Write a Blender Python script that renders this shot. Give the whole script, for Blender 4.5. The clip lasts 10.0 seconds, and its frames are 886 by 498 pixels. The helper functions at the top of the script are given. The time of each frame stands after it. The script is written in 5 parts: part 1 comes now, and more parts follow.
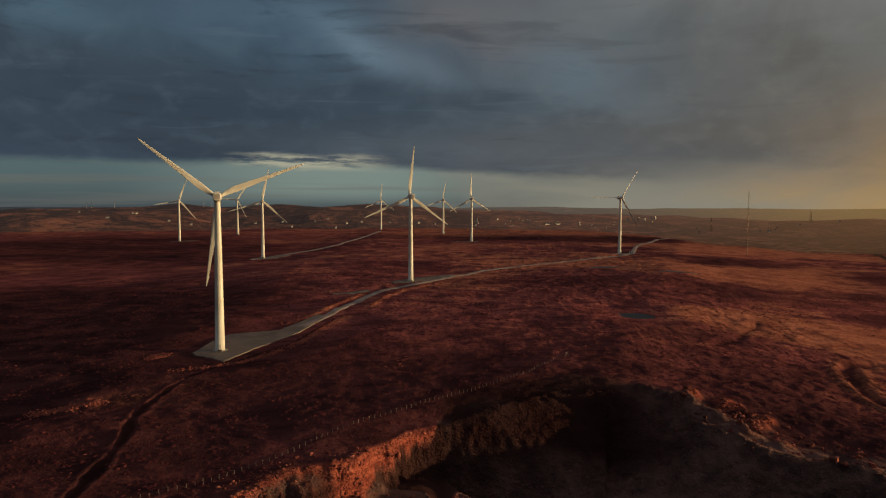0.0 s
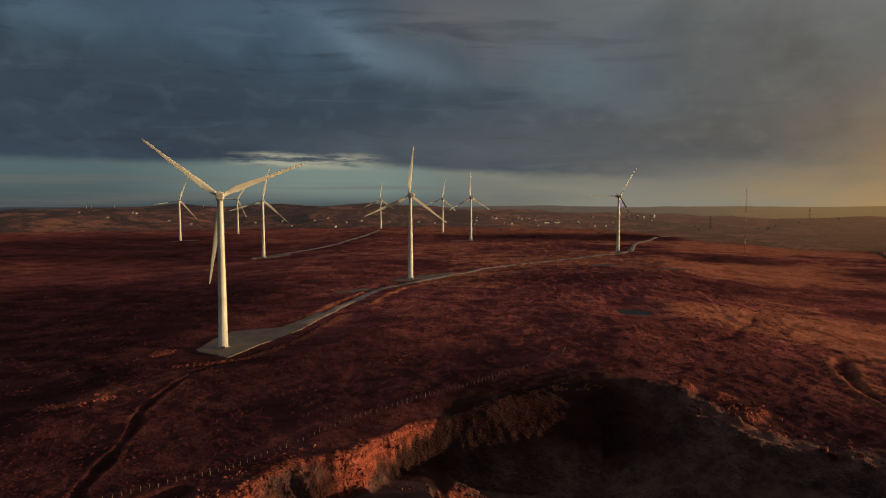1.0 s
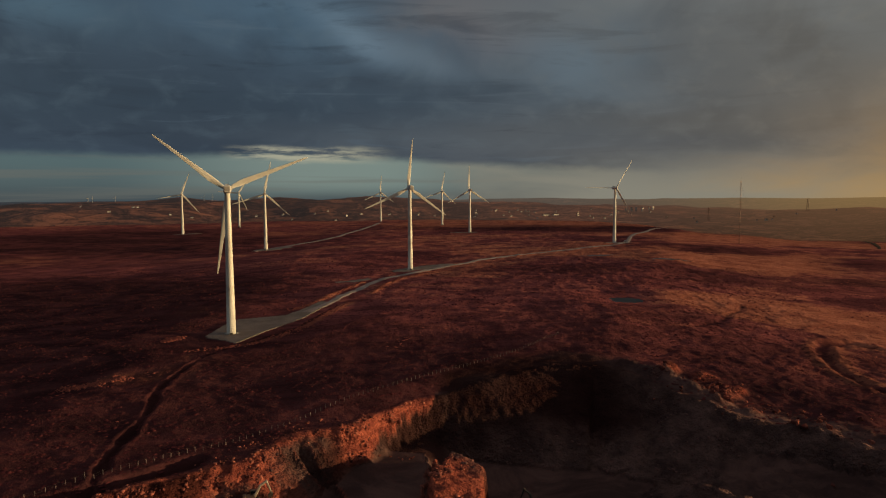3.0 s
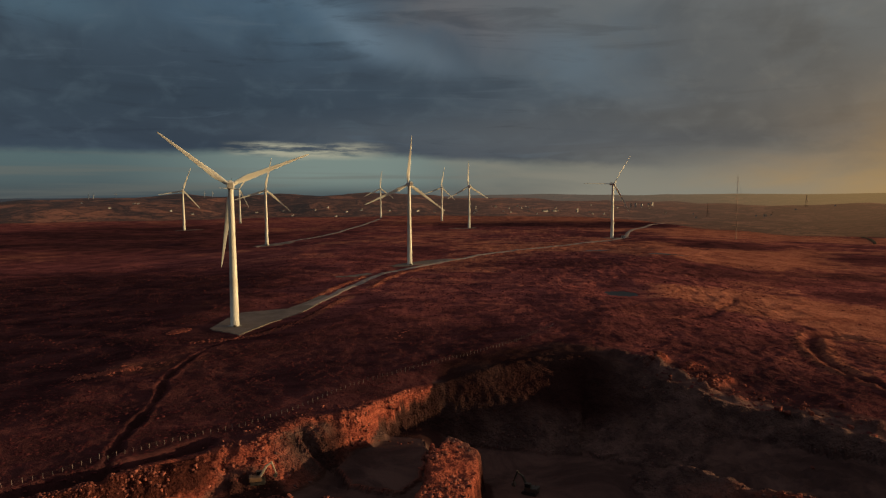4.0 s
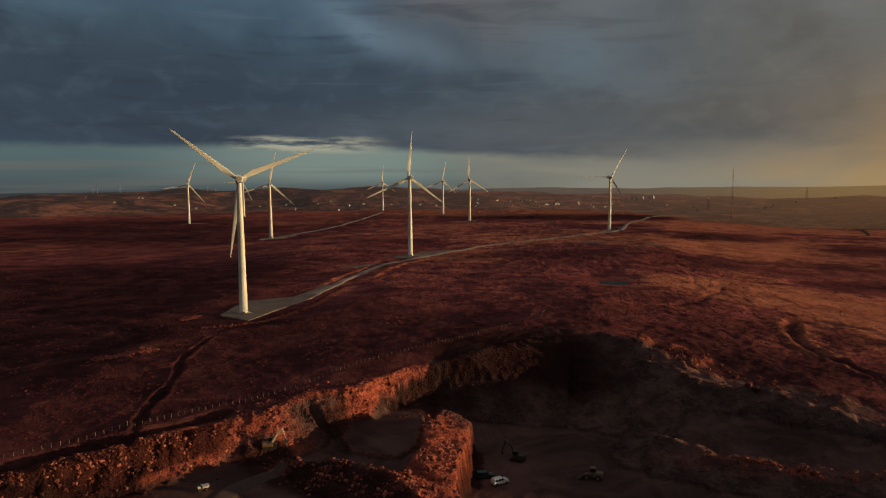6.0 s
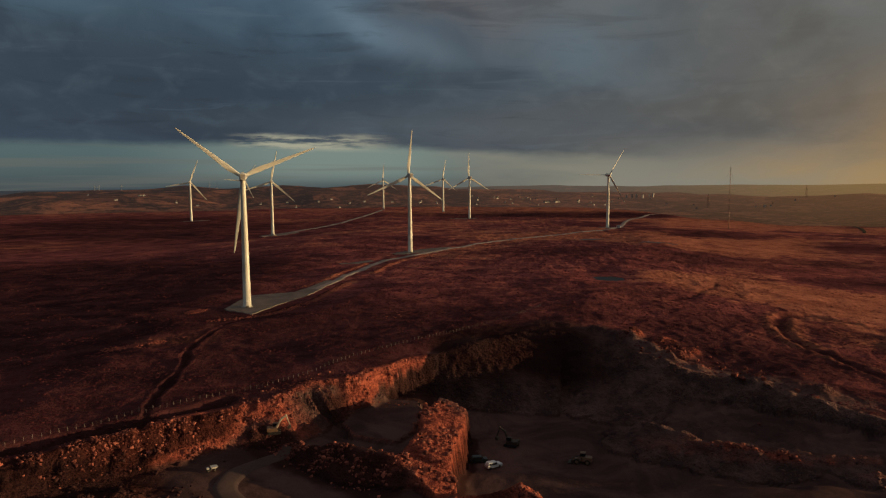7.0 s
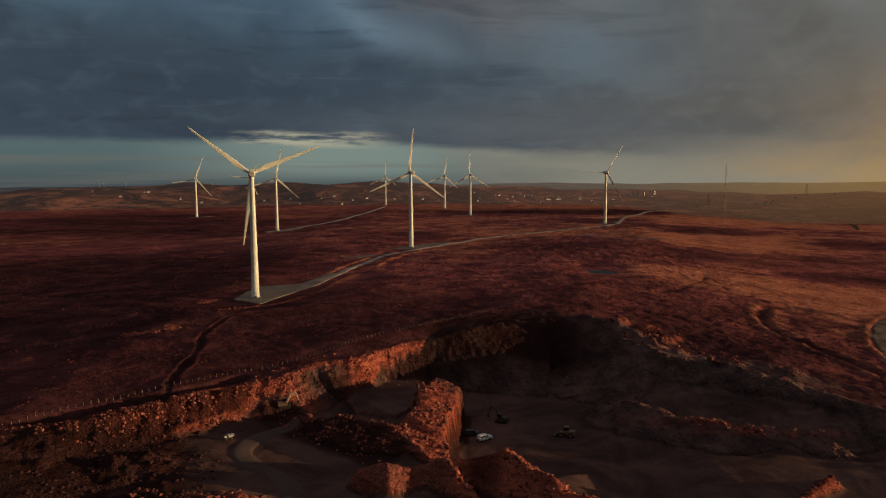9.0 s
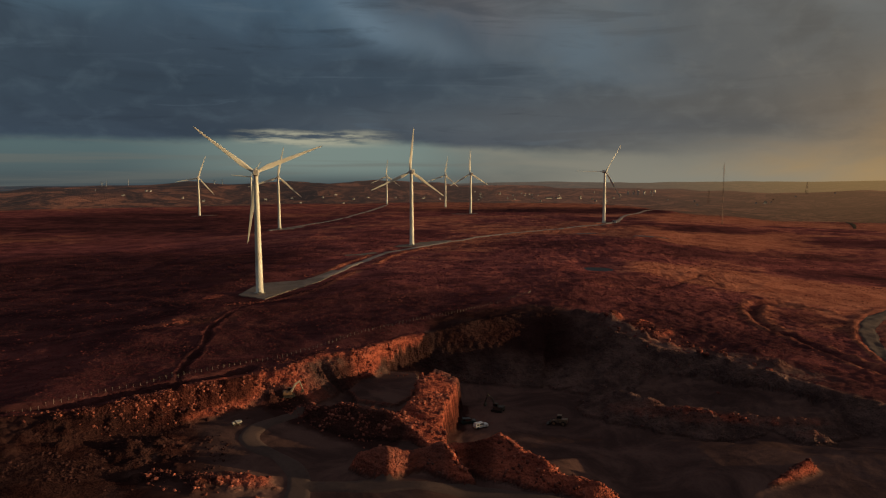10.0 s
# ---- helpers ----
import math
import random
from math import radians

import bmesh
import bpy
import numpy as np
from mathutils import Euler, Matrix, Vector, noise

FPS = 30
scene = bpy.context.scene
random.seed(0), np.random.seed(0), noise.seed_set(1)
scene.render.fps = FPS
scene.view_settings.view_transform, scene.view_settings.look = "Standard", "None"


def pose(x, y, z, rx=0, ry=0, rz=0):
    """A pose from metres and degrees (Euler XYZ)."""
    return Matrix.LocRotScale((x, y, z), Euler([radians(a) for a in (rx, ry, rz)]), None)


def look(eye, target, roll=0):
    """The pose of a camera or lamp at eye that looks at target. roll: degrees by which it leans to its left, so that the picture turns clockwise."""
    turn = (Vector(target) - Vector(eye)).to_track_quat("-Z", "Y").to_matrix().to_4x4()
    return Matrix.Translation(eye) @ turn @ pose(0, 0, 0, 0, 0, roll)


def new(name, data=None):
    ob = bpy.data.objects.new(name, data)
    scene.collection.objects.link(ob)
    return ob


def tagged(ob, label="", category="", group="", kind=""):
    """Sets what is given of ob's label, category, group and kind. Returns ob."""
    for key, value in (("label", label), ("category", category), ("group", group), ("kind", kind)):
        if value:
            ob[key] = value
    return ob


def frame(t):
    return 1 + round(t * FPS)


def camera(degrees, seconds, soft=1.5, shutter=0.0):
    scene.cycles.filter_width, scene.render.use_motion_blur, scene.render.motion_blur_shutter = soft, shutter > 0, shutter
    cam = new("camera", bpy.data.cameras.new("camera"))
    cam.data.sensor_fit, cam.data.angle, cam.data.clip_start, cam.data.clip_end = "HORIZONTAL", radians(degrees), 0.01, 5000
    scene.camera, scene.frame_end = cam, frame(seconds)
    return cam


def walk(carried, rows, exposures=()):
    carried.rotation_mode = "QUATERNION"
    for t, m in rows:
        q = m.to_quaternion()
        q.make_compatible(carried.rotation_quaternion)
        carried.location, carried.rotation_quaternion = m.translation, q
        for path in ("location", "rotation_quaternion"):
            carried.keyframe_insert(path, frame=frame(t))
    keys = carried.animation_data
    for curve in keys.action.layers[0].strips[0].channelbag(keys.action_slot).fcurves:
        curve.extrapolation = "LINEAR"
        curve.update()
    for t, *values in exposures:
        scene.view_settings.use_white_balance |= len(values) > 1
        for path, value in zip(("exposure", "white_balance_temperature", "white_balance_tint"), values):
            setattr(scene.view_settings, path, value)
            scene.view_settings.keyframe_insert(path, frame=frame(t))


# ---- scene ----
cam = camera(66.9, 10.0, soft=1.2)
PATH = [
    (0, (-1.514, 1.697, 58.59), (-1.405, 3.69, 58.453), 0.2),
    (0.5, (-1.545, -0.275, 58.49), (-1.436, 1.717, 58.353), 0.1),
    (1, (-1.64, -2.549, 58.347), (-1.53, -0.557, 58.207), 0.0),
    (1.5, (-1.734, -5.137, 58.191), (-1.623, -3.145, 58.047), -0.0),
    (2, (-1.73, -8.12, 58.042), (-1.619, -6.129, 57.893), -0.1),
    (2.5, (-1.596, -11.373, 57.962), (-1.486, -9.382, 57.807), -0.2),
    (4, (-0.879, -22.117, 57.682), (-0.77, -20.127, 57.51), -0.3),
    (4.5, (-0.601, -25.867, 57.605), (-0.494, -23.877, 57.427), -0.3),
    (5, (-0.286, -29.756, 57.54), (-0.181, -27.767, 57.357), -0.3),
    (5.5, (0.067, -33.689, 57.504), (0.17, -31.701, 57.317), -0.4),
    (7, (1.14, -45.768, 57.328), (1.239, -43.78, 57.131), -0.4),
    (7.5, (1.423, -49.804, 57.286), (1.519, -47.816, 57.086), -0.3),
    (8, (1.688, -53.965, 57.206), (1.783, -51.977, 57.004), -0.3),
    (8.5, (1.932, -58.107, 57.169), (2.026, -56.12, 56.966), -0.3),
    (9, (2.191, -62.361, 57.124), (2.283, -60.374, 56.919), -0.3),
    (9.5, (2.468, -66.585, 57.092), (2.559, -64.598, 56.887), -0.3),
    (10, (2.801, -70.909, 57.022), (2.889, -68.922, 56.814), -0.3),
]
walk(cam, [(t, look(eye, target, roll)) for t, eye, target, roll in PATH])

# ---- world, sun, exposure ----
SUN_AZ, SUN_EL = 86.0, 3.2          # degrees from -y towards +x; above the horizon
SUN_DIR = Vector((math.sin(radians(SUN_AZ)) * math.cos(radians(SUN_EL)), -math.cos(radians(SUN_AZ)) * math.cos(radians(SUN_EL)), math.sin(radians(SUN_EL))))
sun = new("sun", bpy.data.lights.new("sun", "SUN"))
sun.data.energy, sun.data.angle, sun.data.color = 4.3, radians(0.6), (1.0, 0.71, 0.37)
sun.matrix_world = look(tuple(SUN_DIR * 300), (0, 0, 0))


class Nodes:
    """Short hand for building a node tree."""

    def __init__(self, tree):
        self.tree = tree
        tree.nodes.clear()

    def add(self, kind, **values):
        node = self.tree.nodes.new(kind)
        for key, value in values.items():
            if key in node.inputs:
                self.put(node.inputs[key], value)
            elif key == "attribute_name":
                node.attribute_name = value
            elif key == "feature":
                node.feature = value
        return node

    def put(self, socket, value):
        if isinstance(value, bpy.types.NodeSocket):
            self.tree.links.new(value, socket)
        else:
            socket.default_value = value

    def math(self, op, a, b=0.0, c=0.0, clamp=False):
        node = self.tree.nodes.new("ShaderNodeMath")
        node.operation, node.use_clamp = op, clamp
        for socket, value in zip(node.inputs, (a, b, c)):
            self.put(socket, value)
        return node.outputs[0]

    def step(self, value, low, high):
        node = self.tree.nodes.new("ShaderNodeMapRange")
        node.interpolation_type = "SMOOTHSTEP"
        for socket, v in zip(node.inputs, (value, low, high, 0.0, 1.0)):
            self.put(socket, v)
        return node.outputs[0]

    def mix(self, fac, a, b, blend="MIX"):
        node = self.tree.nodes.new("ShaderNodeMix")
        node.data_type, node.blend_type = "RGBA", blend
        self.put(node.inputs[0], fac)
        for socket, v in ((node.inputs[6], a), (node.inputs[7], b)):
            self.put(socket, v if isinstance(v, bpy.types.NodeSocket) else (*v, 1.0))
        return node.outputs[2]

    def noise(self, vector, scale, detail=4.0, rough=0.55, dims="3D", distortion=0.0):
        node = self.tree.nodes.new("ShaderNodeTexNoise")
        node.noise_dimensions = dims
        for key, v in (("Vector", vector), ("Scale", scale), ("Detail", detail), ("Roughness", rough), ("Distortion", distortion)):
            self.put(node.inputs[key], v)
        return node.outputs["Fac"]

    def scaled(self, vector, s, loc=(0, 0, 0)):
        node = self.tree.nodes.new("ShaderNodeMapping")
        self.put(node.inputs["Vector"], vector)
        node.inputs["Location"].default_value = loc
        node.inputs["Scale"].default_value = s
        return node.outputs[0]


def build_world():
    world = bpy.data.worlds.new("dusk_sky")
    scene.world = world
    world.use_nodes = True
    n = Nodes(world.node_tree)
    way = n.add("ShaderNodeTexCoord").outputs["Generated"]
    sep = n.add("ShaderNodeSeparateXYZ", Vector=way)
    x, y, z = sep.outputs
    sky = n.add("ShaderNodeTexSky")
    sky.sky_type, sky.sun_disc = "NISHITA", False
    sky.sun_elevation, sky.sun_rotation = radians(SUN_EL), radians(180 - SUN_AZ)
    sky.air_density, sky.dust_density = 1.6, 4.0
    # tangents of the azimuth and of the height over the horizon
    level = n.math("SQRT", n.math("ADD", n.math("MULTIPLY", x, x), n.math("MULTIPLY", y, y)))
    ta = n.math("DIVIDE", x, n.math("ADD", n.math("ABSOLUTE", y), 0.02))
    te = n.math("DIVIDE", z, n.math("ADD", level, 0.02))
    # the cloud deck is a sheet overhead that runs to the horizon
    high = n.math("MULTIPLY", n.math("DIVIDE", te, n.math("ADD", te, 0.35)), 2.2)
    sheet = n.add("ShaderNodeCombineXYZ", X=ta, Y=high, Z=0.0).outputs[0]
    big = n.noise(n.scaled(sheet, (2.6, 1.9, 1.0), (1.7, 0.35, 0)), 1.0, 4.0, 0.5, distortion=0.9)
    fine = n.noise(n.scaled(sheet, (5.6, 3.9, 1.0), (4.1, 2.0, 0)), 1.0, 6.0, 0.52, distortion=0.55)
    wisp = n.noise(n.scaled(sheet, (17.0, 10.0, 1.0), (2.2, 7.0, 0)), 1.0, 5.0, 0.55, distortion=0.4)
    wave = n.math("SUBTRACT", fine, 0.5)

    def lobe(a0, e0, wa, we, tilt=0.0):
        da = n.math("SUBTRACT", n.math("ADD", ta, n.math("MULTIPLY", wave, wa * 1.3)), a0)
        de = n.math("SUBTRACT", n.math("ADD", te, n.math("MULTIPLY", wave, we * 1.6)), e0)
        de = n.math("SUBTRACT", de, n.math("MULTIPLY", da, tilt))
        p = n.math("POWER", n.math("ABSOLUTE", n.math("DIVIDE", da, wa)), 2.0)
        q = n.math("POWER", n.math("ABSOLUTE", n.math("DIVIDE", de, we)), 2.0)
        return n.math("EXPONENT", n.math("MULTIPLY", n.math("ADD", p, q), -1.0))

    east = n.step(n.math("ADD", ta, n.math("MULTIPLY", wave, 0.25)), -0.20, 0.80)
    deck = n.mix(east, (0.031, 0.048, 0.070), (0.104, 0.103, 0.097))
    deck = n.mix(n.math("MULTIPLY", n.step(big, 0.42, 0.68), 0.40), deck, n.mix(east, (0.055, 0.092, 0.126), (0.140, 0.148, 0.148)))
    deck = n.mix(n.math("MULTIPLY", n.step(fine, 0.53, 0.32), 0.42), deck, n.mix(east, (0.017, 0.027, 0.042), (0.082, 0.072, 0.060)))
    deck = n.mix(n.math("MULTIPLY", lobe(-0.16, 0.245, 0.24, 0.050, -0.10), 0.62), deck, (0.058, 0.104, 0.150))
    deck = n.mix(n.math("MULTIPLY", lobe(-0.06, 0.222, 0.075, 0.026, -0.45), 0.85), deck, (0.098, 0.146, 0.190))
    deck = n.mix(n.math("MULTIPLY", lobe(0.03, 0.188, 0.06, 0.022, -0.45), 0.70), deck, (0.090, 0.124, 0.155))
    deck = n.mix(n.math("MULTIPLY", lobe(-0.50, 0.240, 0.12, 0.030, -0.10), 0.60), deck, (0.062, 0.112, 0.152))
    deck = n.mix(n.math("MULTIPLY", lobe(0.10, 0.245, 0.07, 0.040, -0.30), 0.65), deck, (0.062, 0.060, 0.072))
    deck = n.mix(n.math("MULTIPLY", lobe(0.25, 0.060, 0.20, 0.018, 0.0), 0.50), deck, (0.068, 0.067, 0.070))
    deck = n.mix(n.math("MULTIPLY", lobe(0.11, 0.255, 0.13, 0.060, -0.25), 0.7), deck, (0.104, 0.104, 0.111))
    deck = n.mix(n.math("MULTIPLY", lobe(0.25, 0.185, 0.10, 0.060, 0.0), 0.62), deck, (0.096, 0.136, 0.168))
    deck = n.mix(n.math("MULTIPLY", lobe(0.46, 0.300, 0.30, 0.060, 0.0), 0.40), deck, (0.180, 0.190, 0.186))
    deck = n.mix(n.math("MULTIPLY", lobe(-0.30, 0.125, 0.45, 0.050, 0.0), 0.55), deck, (0.021, 0.036, 0.054))
    deck = n.mix(n.math("MULTIPLY", lobe(0.40, 0.090, 0.26, 0.026, 0.0), 0.35), deck, (0.088, 0.076, 0.060))
    deck = n.mix(n.math("MULTIPLY", lobe(0.06, 0.075, 0.30, 0.030, 0.0), 0.55), deck, (0.078, 0.094, 0.108))
    slant = n.tree.nodes.new("ShaderNodeMapping")
    n.put(slant.inputs["Vector"], sheet)
    slant.inputs["Rotation"].default_value = (0.0, 0.0, 0.42)
    slant.inputs["Scale"].default_value = (3.2, 11.0, 1.0)
    roll = n.noise(slant.outputs[0], 1.0, 7.0, 0.60, distortion=1.1)
    calm = n.math("SUBTRACT", 1.0, n.math("MULTIPLY", east, 0.75))
    deck = n.mix(n.math("MULTIPLY", n.math("MULTIPLY", n.step(roll, 0.56, 0.72), 0.45), calm), deck, n.mix(east, (0.062, 0.092, 0.122), (0.135, 0.132, 0.124)))
    deck = n.mix(n.math("MULTIPLY", n.math("MULTIPLY", n.step(roll, 0.46, 0.30), 0.55), calm), deck, n.mix(east, (0.020, 0.031, 0.047), (0.072, 0.067, 0.062)))
    deck = n.mix(n.math("MULTIPLY", n.step(wisp, 0.48, 0.75), 0.3), deck, n.mix(east, (0.060, 0.090, 0.115), (0.15, 0.14, 0.12)))
    deck = n.mix(n.step(te, 0.45, 1.6), deck, (0.160, 0.156, 0.158))
    glow = n.math("MULTIPLY", n.step(n.math("ADD", ta, n.math("MULTIPLY", wave, 0.3)), 0.44, 1.00), n.step(te, 0.20, 0.02))
    deck = n.mix(glow, deck, (0.250, 0.150, 0.056))
    # clear band above the horizon, under the ragged edge of the deck
    edge_noise = n.noise(n.scaled(way, (9.0, 9.0, 30.0)), 1.0, 7.0, 0.62)
    edge = n.math("ADD", te, n.math("MULTIPLY", n.math("SUBTRACT", edge_noise, 0.5), 0.020))
    edge = n.math("ADD", edge, n.math("MULTIPLY", n.step(ta, -0.12, 0.40), 0.022))
    veil = n.step(ta, 0.10, 0.50)
    under = n.math("ADD", n.math("MULTIPLY", n.step(edge, 0.062, 0.047), n.math("SUBTRACT", 1.0, veil)), n.math("MULTIPLY", n.step(edge, 0.100, 0.020), veil))
    band = n.mix(n.step(te, -0.006, 0.022), (0.045, 0.059, 0.066), (0.066, 0.093, 0.097))
    band = n.mix(n.step(te, 0.018, 0.046), band, (0.070, 0.107, 0.112))
    middle = n.math("MULTIPLY", n.math("MULTIPLY", n.step(ta, -0.45, -0.12), n.step(ta, 0.20, -0.05)), n.step(te, -0.012, 0.022))
    band = n.mix(n.math("MULTIPLY", middle, 0.85), band, (0.168, 0.214, 0.190))
    stripe = n.noise(n.scaled(way, (2.5, 2.5, 80.0)), 1.0, 4.0, 0.5)
    band = n.mix(n.math("MULTIPLY", n.step(stripe, 0.45, 0.65), 0.5), band, (0.112, 0.116, 0.102))
    soft = n.math("ADD", ta, n.math("MULTIPLY", wave, 0.35))
    band = n.mix(n.step(soft, -0.08, 0.30), band, (0.188, 0.180, 0.144))
    band = n.mix(n.step(soft, 0.36, 0.90), band, (0.325, 0.198, 0.074))
    # a torn pale streak right under the deck
    torn = n.noise(n.scaled(way, (12.0, 12.0, 95.0), (3.1, 1.0, 0)), 1.0, 5.0, 0.65)
    streak = n.math("MULTIPLY", n.step(edge, 0.044, 0.056), n.step(edge, 0.072, 0.062))
    streak = n.math("MULTIPLY", streak, n.step(torn, 0.36, 0.58))
    streak = n.math("MULTIPLY", streak, n.math("MULTIPLY", n.step(ta, -0.27, -0.21), n.step(ta, 0.0, -0.11)))
    cloud = n.mix(under, deck, band)
    cloud = n.mix(n.math("MULTIPLY", streak, 0.85), cloud, (0.34, 0.33, 0.24))
    thin = n.add("ShaderNodeBackground", Color=sky.outputs[0], Strength=0.006)
    thick = n.add("ShaderNodeBackground", Color=cloud, Strength=1.22)
    total = n.add("ShaderNodeAddShader")
    n.put(total.inputs[0], thin.outputs[0])
    n.put(total.inputs[1], thick.outputs[0])
    out = n.add("ShaderNodeOutputWorld")
    n.put(out.inputs["Surface"], total.outputs[0])


build_world()

# ---- materials ----
def material(name, draw, rough=0.9, metal=0.0, bump=None, specular=0.2):
    """draw(n, co) gives a colour socket or a colour; bump(n, co) gives (height socket, strength, distance)."""
    m = bpy.data.materials.new(name)
    m.use_nodes = True
    n = Nodes(m.node_tree)
    co = n.add("ShaderNodeTexCoord").outputs["Object"]
    bsdf = n.add("ShaderNodeBsdfPrincipled", Roughness=rough, Metallic=metal)
    bsdf.inputs["Specular IOR Level"].default_value = specular
    colour = draw(n, co)
    n.put(bsdf.inputs["Base Color"], colour if isinstance(colour, bpy.types.NodeSocket) else (*colour, 1.0))
    if bump:
        height, strength, distance = bump(n, co)
        b = n.add("ShaderNodeBump", Strength=strength, Distance=distance, Height=height)
        n.put(bsdf.inputs["Normal"], b.outputs[0])
    out = n.add("ShaderNodeOutputMaterial")
    n.put(out.inputs["Surface"], bsdf.outputs[0])
    return m


def worn(base, dark, scale, amount=0.6, fine=9.0):
    def draw(n, co):
        a = n.step(n.noise(co, scale, 5.0), 0.35, 0.7)
        b = n.step(n.noise(co, scale * fine, 4.0), 0.4, 0.75)
        k = n.math("ADD", n.math("MULTIPLY", a, amount), n.math("MULTIPLY", b, (1 - amount) * 0.7), clamp=True)
        return n.mix(k, base, dark)
    return draw


def grain(scale, strength, distance):
    return lambda n, co: (n.noise(co, scale, 5.0, 0.6), strength, distance)


def mask(n, name):
    return n.add("ShaderNodeAttribute", attribute_name=name).outputs["Fac"]


def moor_colour(n, co):
    """Heather and bent grass on the moor, bare rock and trodden gravel in the quarry, enclosed fields far off."""
    wide = n.noise(n.scaled(co, (0.0065, 0.0095, 0.0)), 1.0, 6.0, 0.62, distortion=0.9)
    mid = n.noise(n.scaled(co, (0.045, 0.060, 0.0)), 1.0, 7.0, 0.65, distortion=0.7)
    small = n.noise(n.scaled(co, (0.38, 0.55, 0.4)), 1.0, 7.0, 0.74, distortion=0.4)
    heather = n.mix(n.step(mid, 0.34, 0.68), (0.145, 0.044, 0.042), (0.380, 0.106, 0.093))
    heather = n.mix(n.math("MULTIPLY", n.step(wide, 0.52, 0.70), 0.8), heather, (0.450, 0.132, 0.100))
    heather = n.mix(n.math("MULTIPLY", n.step(wide, 0.46, 0.32), 0.7), heather, (0.066, 0.023, 0.028))
    heather = n.mix(n.math("MULTIPLY", n.step(small, 0.46, 0.78), 0.45), heather, (0.320, 0.108, 0.086))
    heather = n.mix(n.math("MULTIPLY", n.step(small, 0.5, 0.25), 0.65), heather, (0.034, 0.014, 0.016))
    straw = n.mix(n.step(mid, 0.3, 0.7), (0.300, 0.092, 0.058), (0.600, 0.210, 0.122))
    straw = n.mix(n.math("MULTIPLY", n.step(small, 0.52, 0.28), 0.9), straw, (0.085, 0.029, 0.025))
    patch = n.math("ADD", mask(n, "grass"), n.math("MULTIPLY", n.math("SUBTRACT", wide, 0.5), 2.7))
    patch = n.math("ADD", patch, n.math("MULTIPLY", n.math("SUBTRACT", mid, 0.5), 1.8))
    land = n.mix(n.step(patch, 0.36, 0.92), heather, straw)
    # dark heather: charred patches, and shade painted over the west and near moor
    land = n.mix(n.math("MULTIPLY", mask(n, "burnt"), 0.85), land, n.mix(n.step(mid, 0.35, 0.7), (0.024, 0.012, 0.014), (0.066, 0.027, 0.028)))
    cell = n.add("ShaderNodeTexVoronoi", Vector=n.scaled(co, (0.0075, 0.013, 0.0)), Scale=1.0)
    field = n.mix(n.add("ShaderNodeSeparateColor", Color=cell.outputs["Color"]).outputs[0], (0.130, 0.055, 0.040), (0.520, 0.200, 0.112))
    hedge = n.add("ShaderNodeTexVoronoi", feature="DISTANCE_TO_EDGE", Vector=n.scaled(co, (0.0075, 0.013, 0.0)), Scale=1.0).outputs["Distance"]
    field = n.mix(n.math("MULTIPLY", n.step(hedge, 0.035, 0.006), 0.5), field, (0.045, 0.027, 0.022))
    field = n.mix(n.math("MULTIPLY", n.step(n.noise(co, 0.0045, 9.0, 0.72, distortion=0.8), 0.44, 0.56), 0.9), field, (0.060, 0.032, 0.028))
    field = n.mix(n.math("MULTIPLY", n.step(n.noise(co, 0.022, 5.0, 0.6), 0.56, 0.66), 0.8), field, (0.036, 0.026, 0.022))
    speck = n.noise(n.scaled(co, (0.030, 0.055, 0.0)), 1.0, 6.0, 0.75, distortion=0.4)
    field = n.mix(n.math("MULTIPLY", n.step(speck, 0.52, 0.62), 0.75), field, (0.040, 0.026, 0.021))
    field = n.mix(n.math("MULTIPLY", n.step(speck, 0.44, 0.34), 0.55), field, (0.560, 0.260, 0.150))
    land = n.mix(mask(n, "far"), land, field)
    strata = n.noise(n.scaled(co, (0.12, 0.12, 0.8)), 1.0, 7.0, 0.68, distortion=0.5)
    stone = n.mix(n.step(strata, 0.32, 0.68), (0.230, 0.056, 0.040), (0.520, 0.138, 0.084))
    stone = n.mix(n.math("MULTIPLY", n.step(n.noise(co, 1.1, 6.0, 0.7), 0.5, 0.3), 0.75), stone, (0.075, 0.022, 0.019))
    land = n.mix(mask(n, "rock"), land, stone)
    # dark stone tone that carries the painted shade of the pit walls
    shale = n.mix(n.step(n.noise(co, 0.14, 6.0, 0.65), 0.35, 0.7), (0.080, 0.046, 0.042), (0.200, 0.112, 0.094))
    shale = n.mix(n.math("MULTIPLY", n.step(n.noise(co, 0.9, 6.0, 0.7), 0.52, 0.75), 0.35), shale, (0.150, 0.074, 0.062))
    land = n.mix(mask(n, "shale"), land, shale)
    dust = n.mix(n.step(n.noise(co, 0.05, 7.0, 0.66, distortion=0.8), 0.36, 0.68), (0.060, 0.033, 0.030), (0.140, 0.075, 0.063))
    dust = n.mix(n.math("MULTIPLY", n.step(n.noise(co, 1.8, 5.0, 0.6), 0.55, 0.75), 0.5), dust, (0.024, 0.016, 0.016))
    land = n.mix(mask(n, "gravel"), land, dust)
    # darkest tone: wet drain beds and dark soil, and shade painted into the pit
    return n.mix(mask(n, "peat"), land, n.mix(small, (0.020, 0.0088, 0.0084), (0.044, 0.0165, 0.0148)))


